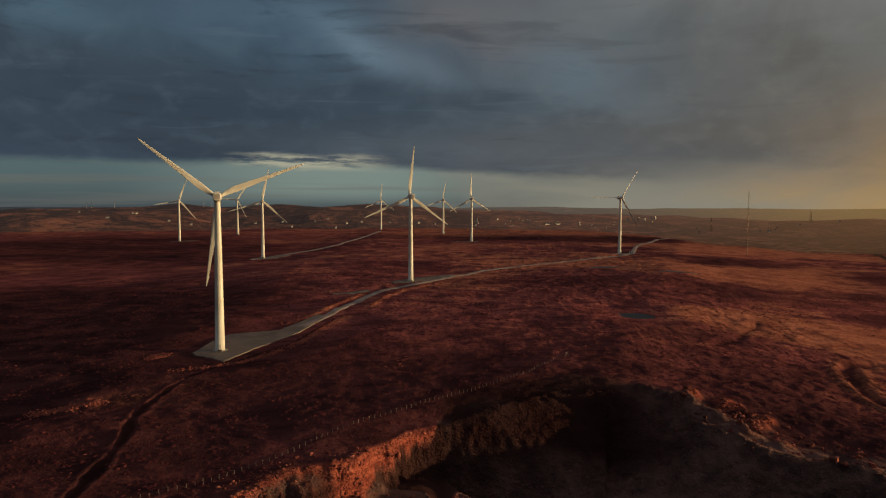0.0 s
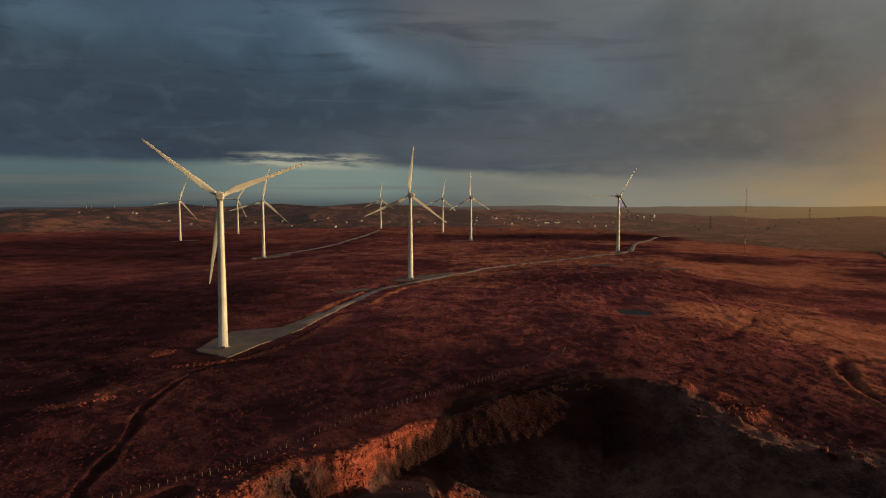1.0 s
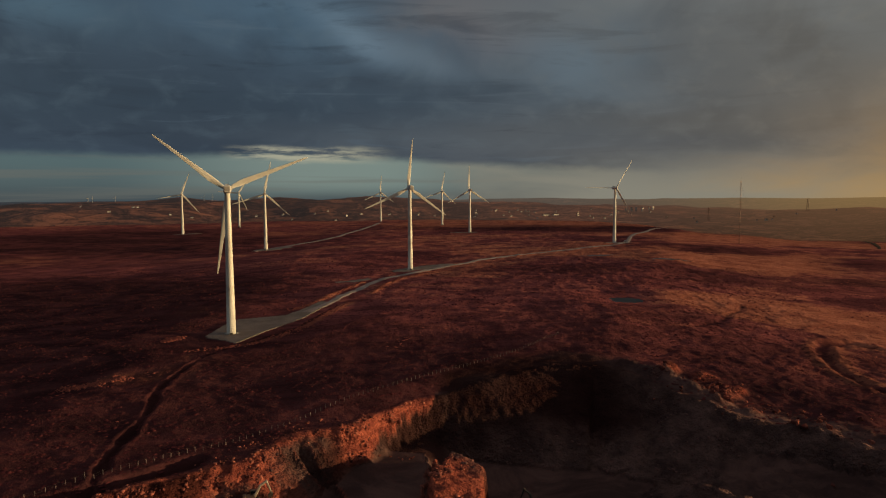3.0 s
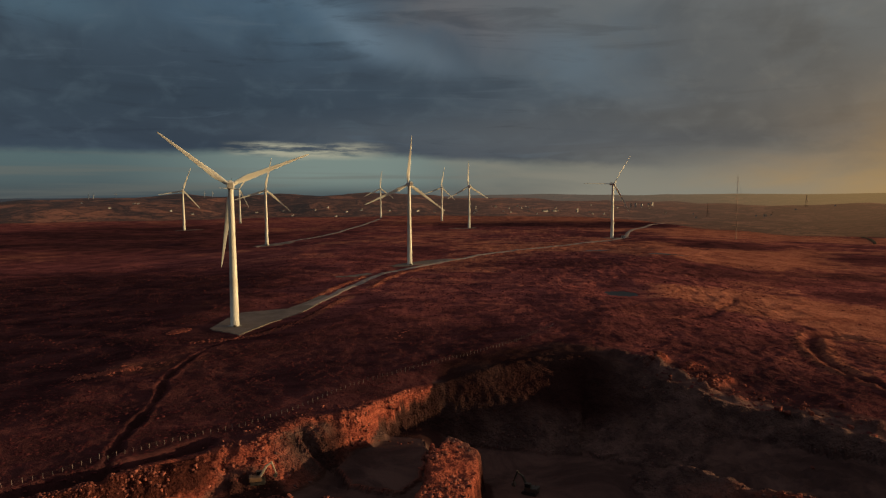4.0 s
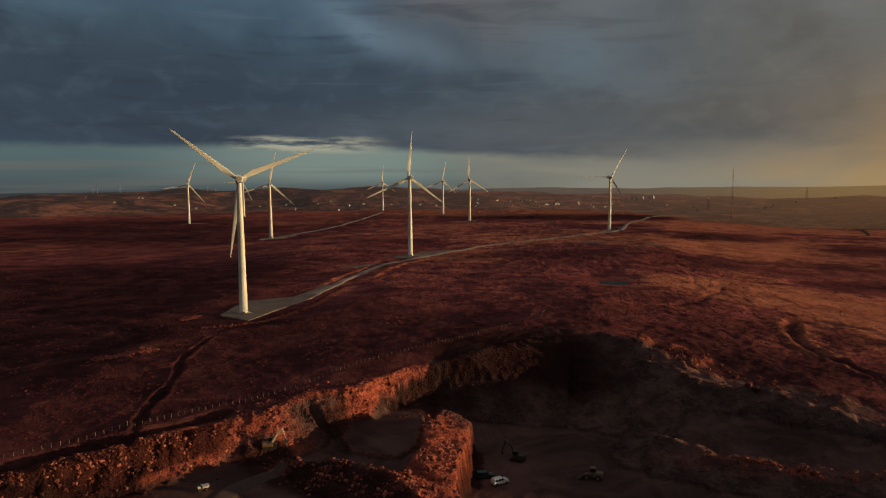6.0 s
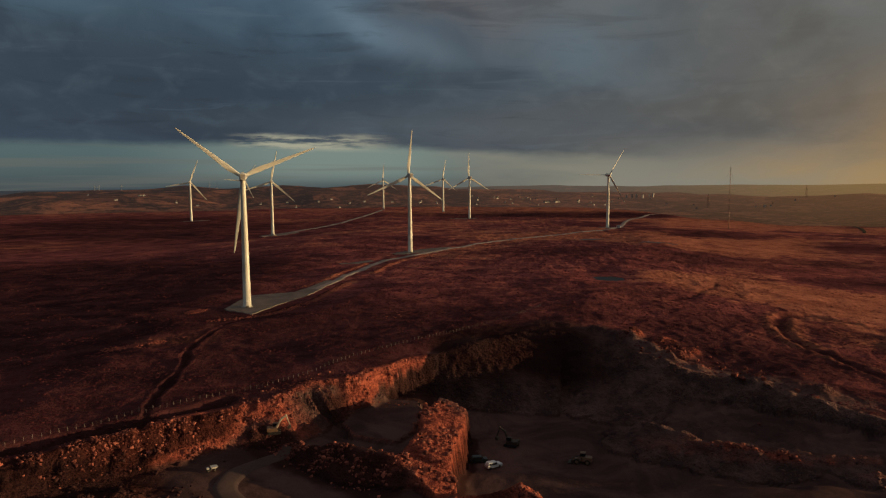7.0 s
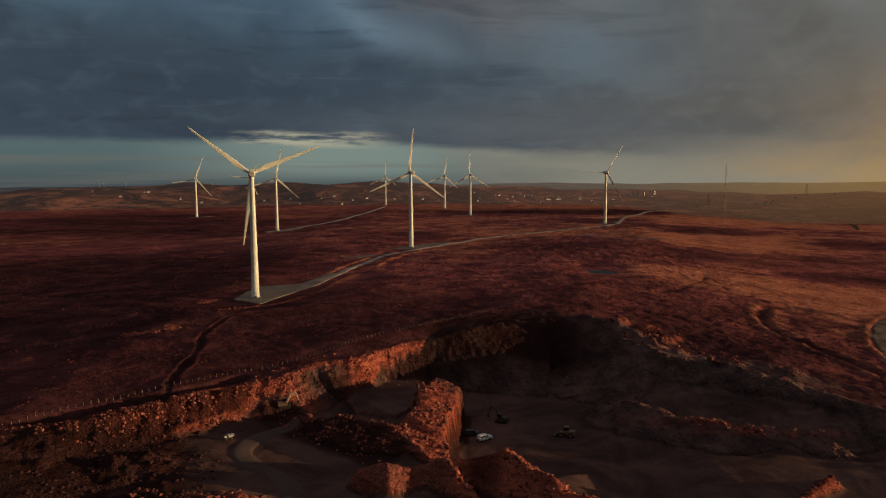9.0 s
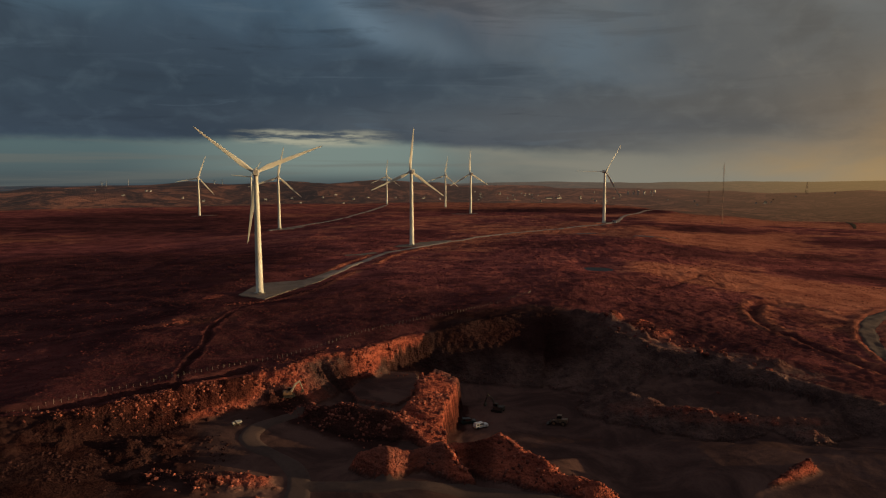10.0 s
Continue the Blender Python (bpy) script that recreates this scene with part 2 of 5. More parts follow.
def moor_bump(n, co):
    rough = n.noise(co, 0.40, 8.0, 0.72)
    block = n.add("ShaderNodeTexVoronoi", Vector=co, Scale=0.55).outputs["Distance"]
    chip = n.add("ShaderNodeTexVoronoi", Vector=co, Scale=1.6).outputs["Distance"]
    crag = n.math("ADD", n.noise(co, 0.9, 8.0, 0.78), n.math("ADD", n.math("MULTIPLY", block, 1.1), n.math("MULTIPLY", chip, 0.6)))
    crag = n.math("MULTIPLY", crag, n.math("MULTIPLY", mask(n, "rock"), 1.4))
    height = n.math("ADD", rough, crag)
    return (n.math("MULTIPLY", height, n.math("SUBTRACT", 1.0, n.math("MULTIPLY", mask(n, "gravel"), 0.95))), 0.8, 0.9)


MOOR = material("moorland", moor_colour, 0.95, bump=moor_bump, specular=0.0)


def hazy(name):
    """Fields far off, with the valley's lit haze painted over them as a glow."""
    m = bpy.data.materials.new(name)
    m.use_nodes = True
    n = Nodes(m.node_tree)
    co = n.add("ShaderNodeTexCoord").outputs["Object"]
    relief = n.add("ShaderNodeBump", Strength=1.0, Distance=12.0, Height=n.noise(n.scaled(co, (0.009, 0.018, 0.0)), 1.0, 9.0, 0.76)).outputs[0]
    land_side = n.add("ShaderNodeBsdfDiffuse", Color=moor_colour(n, co), Roughness=0.5, Normal=relief)
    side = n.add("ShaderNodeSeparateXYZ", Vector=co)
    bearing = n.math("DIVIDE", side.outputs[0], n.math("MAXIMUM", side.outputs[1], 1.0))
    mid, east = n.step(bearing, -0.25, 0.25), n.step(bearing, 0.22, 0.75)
    # colours of the painted haze, tinted by bearing and distance
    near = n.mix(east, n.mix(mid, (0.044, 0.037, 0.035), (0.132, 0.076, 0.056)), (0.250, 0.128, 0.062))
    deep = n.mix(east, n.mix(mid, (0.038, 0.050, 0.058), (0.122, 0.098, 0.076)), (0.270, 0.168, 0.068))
    haze_glow = n.add("ShaderNodeEmission", Color=n.mix(n.step(mask(n, "air"), 0.45, 0.80), near, deep), Strength=1.0)
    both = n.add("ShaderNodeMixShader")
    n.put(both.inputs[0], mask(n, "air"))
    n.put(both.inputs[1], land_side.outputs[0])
    n.put(both.inputs[2], haze_glow.outputs[0])
    out = n.add("ShaderNodeOutputMaterial")
    n.put(out.inputs["Surface"], both.outputs[0])
    return m


DISTANCE = hazy("far_fields_haze_glow")
PAINT = material("turbine_paint", worn((0.82, 0.77, 0.63), (0.66, 0.60, 0.47), 0.12, 0.55), 0.42, specular=0.4)
NACELLE = material("nacelle_shell", worn((0.74, 0.71, 0.63), (0.58, 0.53, 0.45), 0.4, 0.5), 0.5, specular=0.35)
HATCH = material("vent_panel", worn((0.50, 0.45, 0.37), (0.36, 0.31, 0.25), 0.8), 0.55)
DARK = material("dark_steel", worn((0.06, 0.055, 0.05), (0.13, 0.09, 0.06), 2.0), 0.6, 0.3)
CONCRETE = material("concrete", worn((0.40, 0.37, 0.32), (0.26, 0.23, 0.19), 0.5), 0.9, bump=grain(3.0, 0.4, 0.05))
GRAVEL = material("crushed_stone", worn((0.235, 0.176, 0.142), (0.115, 0.083, 0.068), 0.12, 0.6, 14.0), 0.95, bump=grain(2.0, 0.6, 0.15))
ROAD_STONE = material("pale_road_stone", worn((0.38, 0.285, 0.240), (0.20, 0.145, 0.120), 0.12, 0.6, 14.0), 0.95, bump=grain(2.0, 0.6, 0.15))
PEAT_ROAD = material("wet_peat", worn((0.020, 0.017, 0.020), (0.050, 0.035, 0.033), 0.3), 0.38, bump=grain(0.8, 0.5, 0.2))
HAUL = material("haul_road_dust", worn((0.098, 0.059, 0.049), (0.050, 0.030, 0.026), 0.15, 0.5), 0.95, bump=grain(1.2, 0.4, 0.04))
def stone_colour(n, co):
    """Each stone has its own tone."""
    own = n.math("FRACT", n.math("ADD", n.add("ShaderNodeNewGeometry").outputs["Random Per Island"], n.add("ShaderNodeObjectInfo").outputs["Random"]))
    base = n.mix(n.math("POWER", own, 2.4), (0.120, 0.040, 0.032), (0.520, 0.165, 0.110))
    return n.mix(n.math("MULTIPLY", n.step(n.noise(co, 1.4, 6.0, 0.65), 0.42, 0.7), 0.6), base, (0.120, 0.040, 0.032))


BOULDER = material("gritstone", stone_colour, 0.92, specular=0.02, bump=grain(1.6, 0.7, 0.25))
# darkened copies of the gritstone, for debris in the pit's painted shade
SHADE_STONE = material("shade_toned_stone", worn((0.190, 0.095, 0.082), (0.070, 0.040, 0.037), 0.6), 0.92, specular=0.02, bump=grain(1.6, 0.7, 0.2))
DEEP_SHADE_STONE = material("deep_shade_stone", worn((0.070, 0.030, 0.027), (0.024, 0.012, 0.012), 0.6), 0.92, specular=0.02, bump=grain(1.6, 0.7, 0.2))
WOOD = material("weathered_wood", worn((0.30, 0.215, 0.185), (0.17, 0.12, 0.10), 3.0), 0.9)
WIRE = material("rusty_wire", worn((0.12, 0.09, 0.075), (0.07, 0.045, 0.035), 5.0), 0.7, 0.4)
TUFT = material("dead_grass", worn((0.120, 0.032, 0.032), (0.045, 0.014, 0.016), 0.08, 0.55), 0.95, specular=0.0)
BANK = material("spoil_turf", worn((0.330, 0.098, 0.068), (0.130, 0.038, 0.032), 0.25, 0.55), 0.95, specular=0.0)
WATER = material("still_water", worn((0.022, 0.022, 0.022), (0.034, 0.030, 0.028), 0.1), 0.45, bump=grain(1.2, 0.25, 0.05), specular=0.08)
VAN_WHITE = material("white_car_paint", worn((0.78, 0.78, 0.76), (0.62, 0.60, 0.56), 0.8), 0.3, specular=0.5)
YELLOW = material("machine_paint", worn((0.22, 0.125, 0.070), (0.12, 0.070, 0.050), 0.7), 0.45, specular=0.4)
PALE_ARM = material("pale_machine_paint", worn((0.50, 0.42, 0.32), (0.30, 0.22, 0.15), 0.9), 0.45, specular=0.4)
GREEN_CAR = material("dark_car_paint", worn((0.030, 0.050, 0.042), (0.055, 0.055, 0.048), 0.8), 0.3, specular=0.5)
RUBBER = material("rubber", worn((0.020, 0.019, 0.018), (0.06, 0.045, 0.038), 1.5), 0.85)
GLASS = material("tinted_glass", lambda n, co: (0.012, 0.015, 0.018), 0.06, specular=0.6)
RENDERED = material("rendered_wall", worn((0.62, 0.56, 0.48), (0.44, 0.38, 0.32), 0.08), 0.9)
SLATE = material("slate_roof", worn((0.080, 0.070, 0.066), (0.130, 0.105, 0.090), 0.2), 0.8)
MAST_STEEL = material("painted_mast_steel", worn((0.24, 0.14, 0.10), (0.13, 0.085, 0.065), 0.3), 0.6, 0.2)
LEAF = material("hedge_leaves", worn((0.075, 0.046, 0.026), (0.040, 0.027, 0.018), 0.3), 0.95, specular=0.05)


# ---- the land ----
RNG = np.random.RandomState(7)
TABLE = RNG.rand(256, 256)


def value_noise(x, y, shift=0):
    x, y = np.asarray(x, float) + 37.3 * shift, np.asarray(y, float) + 19.7 * shift
    ix, iy = np.floor(x).astype(int), np.floor(y).astype(int)
    fx, fy = x - ix, y - iy
    fx, fy = fx * fx * (3 - 2 * fx), fy * fy * (3 - 2 * fy)
    a, b = TABLE[ix % 256, iy % 256], TABLE[(ix + 1) % 256, iy % 256]
    c, d = TABLE[ix % 256, (iy + 1) % 256], TABLE[(ix + 1) % 256, (iy + 1) % 256]
    return (a * (1 - fx) + b * fx) * (1 - fy) + (c * (1 - fx) + d * fx) * fy - 0.5


def fbm(x, y, octaves=4, gain=0.5, shift=0):
    total, amp = 0.0, 1.0
    for k in range(octaves):
        total = total + amp * value_noise(x * 2 ** k, y * 2 ** k, shift + k)
        amp *= gain
    return total


def smooth(v, low, high):
    t = np.clip((v - low) / (high - low), 0, 1)
    return t * t * (3 - 2 * t)


def along(x, y, line):
    """Distance to a line of (x, y, value...) and the values at the nearest place."""
    best = np.full(np.shape(x), 1e9)
    value = [np.zeros(np.shape(x)) for _ in line[0][2:]]
    for p, q in zip(line, line[1:]):
        dx, dy = q[0] - p[0], q[1] - p[1]
        t = np.clip(((x - p[0]) * dx + (y - p[1]) * dy) / (dx * dx + dy * dy), 0, 1)
        d = np.hypot(x - p[0] - t * dx, y - p[1] - t * dy)
        near = d < best
        best = np.where(near, d, best)
        for k in range(len(value)):
            value[k] = np.where(near, p[2 + k] + t * (q[2 + k] - p[2 + k]), value[k])
    return (best, *value)


def inside(x, y, ring):
    hit = np.zeros(np.shape(x), bool)
    for (ax, ay), (bx, by) in zip(ring, ring[1:] + ring[:1]):
        if ay == by:
            continue
        cross = (ay > y) != (by > y)
        hit ^= cross & (x < (bx - ax) * (y - ay) / (by - ay) + ax)
    return hit


# quarry rim, anticlockwise from the west: x, y, width of the wall's slope
RIM = [(-116, 74, 34), (-100, 86, 28), (-88, 93.5, 18), (-78, 100, 8), (-68, 108, 6), (-58, 116, 6), (-50, 124, 7), (-44, 129.5, 8), (-38, 133, 9), (-34, 140, 11), (-29, 147, 13), (-23, 151.5, 13),
       (-18.5, 153, 9), (-15, 154, 5), (-12, 157.5, 3), (-9.5, 162, 2.6), (-4, 168, 2.2), (-2, 172, 3.2), (4, 176, 4), (10, 179.5, 12), (20, 187, 30), (34, 197, 44), (48, 204, 46), (62, 205, 38),
       (73, 195, 26), (80, 181, 18), (91, 169, 14), (104, 159, 14), (114, 151, 14), (124, 142, 13), (132, 131, 12), (143, 118, 12), (165, 103, 12), (190, 78, 12),
       (185, 40, 14), (140, 12, 16), (60, -2, 18), (-30, 4, 18), (-95, 30, 18)]
BACK_DITCH = [(-104, 90, 0), (-91, 98, 0), (-81, 104.5, 0), (-71, 112.5, 0), (-61, 120.5, 0), (-53.5, 128, 0), (-49, 134, 0)]
BERMS = [[(-84, 236, 0.8), (-74, 241, 1.0), (-64, 247, 1.0), (-54, 262, 1.1), (-46, 285, 1.0), (-40, 318, 0.9), (-33, 345, 0.7)],
         [(-60, 324, 0.7), (-52, 345, 1.0), (-44, 368, 0.9), (-38, 395, 0.7), (-30, 420, 0.5)],
         [(-22, 372, 0.5), (-14, 410, 0.8), (-2, 440, 0.7), (18, 468, 0.5)]]
TRACK = [(-61.5, 108, 0), (-64.5, 116, 0), (-68.5, 135, 0), (-69.5, 153, 0), (-70.5, 166, 0), (-74.5, 180, 0), (-75.5, 192, 0), (-75, 203, 0), (-73, 221, 0), (-70, 240, 0), (-63, 252, 0), (-50, 276, 0), (-41, 322, 0), (-36, 346, 0)]
LOOP = [(214, 262, 0), (198, 273, 0), (185, 270, 0), (170, 250, 0), (161, 230, 0), (158, 205, 0), (161, 182, 0), (167, 160, 0), (170, 140, 0)]
HAUL_WAY = [(330, 292, 3.6), (285, 284, 3.6), (250, 264, 3.6), (218, 232, 3.6), (196, 198, 3.6), (184, 168, 3.6), (186, 138, 3.6)]
GULLY = [(186, 346, 0), (176, 330, 0), (160, 312, 0), (150, 296, 0), (140, 290, 0), (128, 280, 0)]
POND = (121, 347)
# stretches of bleached grass and of dark burnt heather: x, y, half sizes along x and y, strength
GRASSY = [(277, 563, 80, 52, 1.0), (453, 850, 150, 95, 0.8), (172, 352, 30, 26, 0.6), (206, 320, 50, 38, 0.5), (602, 793, 60, 130, 0.6), (-463, 749, 36, 70, 0.7), (340, 1185, 200, 60, 1.0), (-20, 820, 230, 340, 0.34)]
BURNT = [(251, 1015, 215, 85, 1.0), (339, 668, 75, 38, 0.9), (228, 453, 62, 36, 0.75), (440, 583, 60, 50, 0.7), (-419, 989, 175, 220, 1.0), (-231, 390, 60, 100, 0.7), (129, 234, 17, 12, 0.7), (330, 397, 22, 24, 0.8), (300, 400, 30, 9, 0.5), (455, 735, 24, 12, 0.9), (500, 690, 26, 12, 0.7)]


def moor_height(x, y):
    r = np.hypot(x, y)
    s = (x - 80) - 0.45 * (y - 250)
    z = -0.10 * np.where(s > 0, s, 0) * 1.0
    z = np.where(z < -14, -14 - 12 * (1 - np.exp((z + 14) / 12)), z) * (1 - 0.5 * smooth(r, 450, 900))
    left = np.clip(-95 - x, 0, None)
    z = z - 0.048 * left * np.exp(-left / 420) * smooth(y, 1100, 500)
    z = z + 1.2 + 2.0 * smooth(y, 330, 500) * smooth(x, -140, -20)
    band = fbm(x / 170 + 0.2 * y / 170, y / 90, 3, 0.5, 3)
    z = z + 2.6 * band * smooth(r, 120, 420)
    z = z + 0.9 * fbm(x / 34, y / 26, 4, 0.55, 11) + (0.30 + 0.30 * smooth(x, 20, 160)) * fbm(x / 5.0, y / 5.0, 3, 0.6, 23) + 0.45 * smooth(x, -40, 120) * fbm(x / 3.0, y / 3.0, 2, 0.6, 29) * smooth(x, 320, 200) + 0.3 * smooth(x, -40, 120) * fbm(x / 22, y / 15, 3, 0.55, 27) * smooth(y, 150, 260)
    # beyond the plateau: a valley, a hill to the north-west, ridges on the skyline
    az = np.degrees(np.arctan2(x, np.maximum(y, 1)))
    edge = 1430 + 160 * fbm(az / 14, az * 0, 3, 0.5, 5) - 390 * smooth(az, 14, 25)
    fall = smooth(r, edge, edge + 650)
    back = smooth(r, 3500, 4550)
    rough = fbm(x / 420, y / 420, 5, 0.52, 31)
    crest = np.interp(az, [-60, -33, -28, -20, -13, -7, 0, 10, 18, 26, 34, 60], [14, 20, 36, 46, 44, 34, 30, 20, 12, 4, -4, -10])
    crest = crest + 9 * fbm(az / 7, az * 0 + 2.0, 4, 0.5, 41)
    low = -72 + 30 * rough
    skyline = 25 + 8 * fbm(az / 9, az * 0 + 5.0, 4, 0.5, 43) + 8 * smooth(az, 0, 30) - 26 * smooth(r, 4640, 4990)
    farz = low * (1 - back) + (skyline + 8 * rough) * back
    shape = np.exp(-(np.abs(r - 2900) / 640) ** 2.4)
    farz = np.maximum(farz, low + (crest + 74) * shape)
    return z * (1 - fall) + farz * fall, fall


def ridge(z, x, y, line, slope, lump=1.0, cap=1.5):
    d, top = along(x, y, line)
    ragged = lump * (1.6 * fbm(x / 7, y / 7, 4, 0.55, 51) + 0.5 * np.abs(fbm(x / 2.2, y / 2.2, 3, 0.6, 57)))
    h = top - np.clip(d - cap, 0, None) * slope + ragged
    return np.where(d < 60, np.maximum(z, h), z)


def land(x, y):
    """Height and surface masks of the ground."""
    x, y = np.asarray(x, float), np.asarray(y, float)
    z, far = moor_height(x, y)
    rock, gravel, peat = np.zeros_like(z), np.zeros_like(z), np.zeros_like(z)
    # drain beside the access road, loop track, gullies, pond
    # the back ditch is darkened too, as the rubble bank's painted shade
    for line, wide, deep, dark, lip in ((TRACK, 0.85, 0.6, 0.75, 0.4), (LOOP, 2.4, 0.9, 0.45, 0.8), (GULLY, 1.3, 0.7, 0.4, 0.12), (BACK_DITCH, 2.4, 1.9, 0.7, 0.0)):
        d = along(x, y, line)[0] + 1.5 * fbm(x / 9, y / 9, 3, 0.5, 61)
        z = z - deep * smooth(d, wide * 1.5, wide * 0.5) + lip * np.exp(-((d - wide * 2.1) / (wide * 0.7)) ** 2) * (0.6 + 1.2 * fbm(x / 5, y / 5, 3, 0.6, 67))
        peat = np.maximum(peat, dark * smooth(d, wide * 1.05, wide * 0.6))
    pond = np.hypot((x - POND[0]) / 9.0, (y - POND[1]) / 12) + 0.5 * fbm(x / 9, y / 9, 3, 0.5, 71)
    z = np.where(pond < 4.0, z + (-0.5 - z) * smooth(pond, 4.0, 1.2) - 0.9 * smooth(pond, 0.98, 0.85), z)
    # turf and spoil thrown up beside the road, a heap by the pad, broken ground west of the drain
    turf = np.zeros_like(z)
    for line in BERMS:
        d, tall = along(x, y, line)
        k = np.exp(-((d + 1.0 * fbm(x / 6, y / 6, 3, 0.5, 63)) / 2.2) ** 2)
        z = z + tall * k * (0.9 + 1.5 * fbm(x / 3, y / 3, 3, 0.6, 65))
        turf = np.maximum(turf, k)
    k = np.exp(-(((x + 96) / 5) ** 2 + ((y - 259) / 7) ** 2) * 1.2)
    z, turf = z + 1.5 * k * (1 + fbm(x / 3, y / 3, 3, 0.6, 69)), np.maximum(turf, k)
    k = np.exp(-(((x + 99) / 20) ** 2 + ((y - 192 - 0.4 * (x + 99)) / 8) ** 2))
    z, turf = z + 0.9 * k * fbm(x / 4, y / 4, 3, 0.6, 73), np.maximum(turf, 0.8 * k)
    way = along(x, y, HAUL_WAY)[0] + 0.8 * fbm(x / 7, y / 7, 3, 0.5, 171)
    k = np.exp(-((way - 6.4) / 1.5) ** 2)
    z, turf = z + 0.9 * k * (0.9 + 1.2 * fbm(x / 3, y / 3, 3, 0.6, 173)), np.maximum(turf, k)
    # level ground for the first turbine's pad
    pad = along(x, y, [(-78, 260, 0), (-60, 297, 0), (-47, 326, 0)])[0]
    z = z * smooth(pad, 20, 40)
    # the quarry
    ring = [(p[0], p[1]) for p in RIM]
    jig = 2.2 * fbm(x / 9, y / 9, 4, 0.55, 81)
    d, wide = along(x, y, RIM + RIM[:1])
    d = np.where(inside(x, y, ring), d, -d) + jig * smooth(wide, 2, 10)
    west = smooth(x, 0, -80)
    z = z - (2.0 - 0.3 * west) * smooth(d, -10 - 70 * west, -0.5) * smooth(x, 24, 8) * smooth(x, -100, -80)
    crack = 1.6 * np.abs(fbm(x / 3.2, y / 3.2, 3, 0.6, 83))
    d = d - crack * smooth(d, -2.0, 1.0) * smooth(wide, 9, 3)
    floor = -4.8 - 3.0 * smooth(x, -80, -60) - 3.4 * smooth(x, -52, -20) - 5.0 * smooth(x, 2, 17) * np.maximum(smooth(y, 86, 104), smooth(x, 34, 56)) - 1.8 * smooth(x, 2, 17) + 5.0 * smooth(x, 60, 78) * smooth(y + 0.15 * (x - 90) + 14 * fbm(x / 18, y / 18, 3, 0.5, 197), 120, 92) - 0.6 * smooth(x, 55, 90) + 0.7 * fbm(x / 40, y / 40, 3, 0.5, 85) + 0.14 * fbm(x / 4, y / 4, 3, 0.6, 87)
    flute = 1.0 * np.abs(fbm((x + y) / 6, (y - x) / 22, 3, 0.6, 89))
    down = smooth(d, 0.0, wide * 1.15)
    pit = z + (floor - z) * down + flute * smooth(down, 0.0, 0.3) * smooth(down, 1.0, 0.7)
    bank = smooth(x, -18, -26) * smooth(down, 0.0, 0.15) * smooth(down, 1.0, 0.8)
    pit = pit + bank * (1.8 * fbm(x / 6, y / 6, 4, 0.6, 103) + 0.9 * np.abs(fbm(x / 2.0, y / 2.0, 2, 0.6, 105)))
    pit = pit + smooth(x, 60, 85) * smooth(down, 0.0, 0.2) * smooth(down, 1.0, 0.75) * (3.0 * fbm(x / 11, y / 11, 4, 0.6, 115) + 0.9 * np.abs(fbm(x / 2.5, y / 2.5, 2, 0.6, 117)))
    rill = np.abs(fbm((x * 0.8 - y * 0.6) / 18, (x * 0.6 + y * 0.8) / 2.6, 2, 0.5, 119)) * np.exp(-(((x + 22) / 11) ** 2 + ((y - 143) / 15) ** 2) ** 2)
    pit = pit - 6.5 * rill * smooth(down, 0.02, 0.2)
    inpit = smooth(d, -0.5, 0.8)
    # level bench below the notch
    bench = [(-18, 139), (-14, 129), (-3, 125), (2, 132), (4, 150), (3, 157), (-10, 161), (-15, 152)]
    db = along(x, y, [(*p, 0) for p in bench + bench[:1]])[0]
    db = np.where(inside(x, y, bench), -db, db) + 0.9 * fbm(x / 4, y / 4, 3, 0.6, 177)
    pit = np.where((inpit > 0) & (db < 6), np.maximum(pit, -10.0 - 1.6 * np.clip(db, 0, None) + 0.15 * fbm(x / 5, y / 5, 2, 0.5, 179)), pit)
    shelf = [(73, 134), (84, 124), (100, 118), (112, 114), (126, 116), (137, 130), (124, 144), (108, 151), (93, 158), (80, 152)]
    dt = along(x, y, [(*p, 0) for p in shelf + shelf[:1]])[0]
    dt = np.where(inside(x, y, shelf), -dt, dt) + 1.6 * fbm(x / 7, y / 7, 3, 0.6, 189)
    pit = np.where(dt < 8, np.maximum(pit, -13.2 - 0.7 * np.clip(dt, 0, None) + 0.5 * fbm(x / 8, y / 8, 3, 0.5, 191)), pit)
    pit = ridge(pit, x, y, [(-11.5, 158, -4.6), (-14, 152, -6.6), (-16.2, 147.5, -9.4)], 1.1, 0.5, 0.5)
    # tilted spur that closes the bench: sheer edges, its top dipping to the east
    spur = [(5, 142), (6.4, 139), (10, 150), (17, 142), (14.6, 124), (11.6, 117), (10, 107), (11.6, 93), (8, 90), (0, 100), (-3, 105), (-0.5, 112.5), (3.2, 121), (3.4, 132)]
    ds = along(x, y, [(*p, 0) for p in spur + spur[:1]])[0]
    ds = np.where(inside(x, y, spur), 0, np.clip(ds + 0.9 * fbm(x / 3, y / 3, 3, 0.6, 107), 0, None))
    dc, top = along(x, y, [(8, 149, -6.2), (5, 141.6, -5.9), (3.7, 122, -5.4), (0, 112.5, -5.8), (-2.5, 105, -6.0)])
    gash = 1.4 * np.exp(-((along(x, y, [(-1, 111, 0), (5, 106, 0), (12, 104, 0)])[0]) / 1.5) ** 2)
    h = top - 0.20 * np.clip(dc - 0.5, 0, None) - 9.0 * ds - gash - 0.05 * np.clip(119 - y, 0, None) + 0.7 * fbm(x / 5, y / 5, 3, 0.6, 109) + 0.7 * np.abs(fbm(x / 1.6, y / 2.4, 2, 0.6, 111))
    pit = np.where(ds < 7, np.maximum(pit, h), pit)
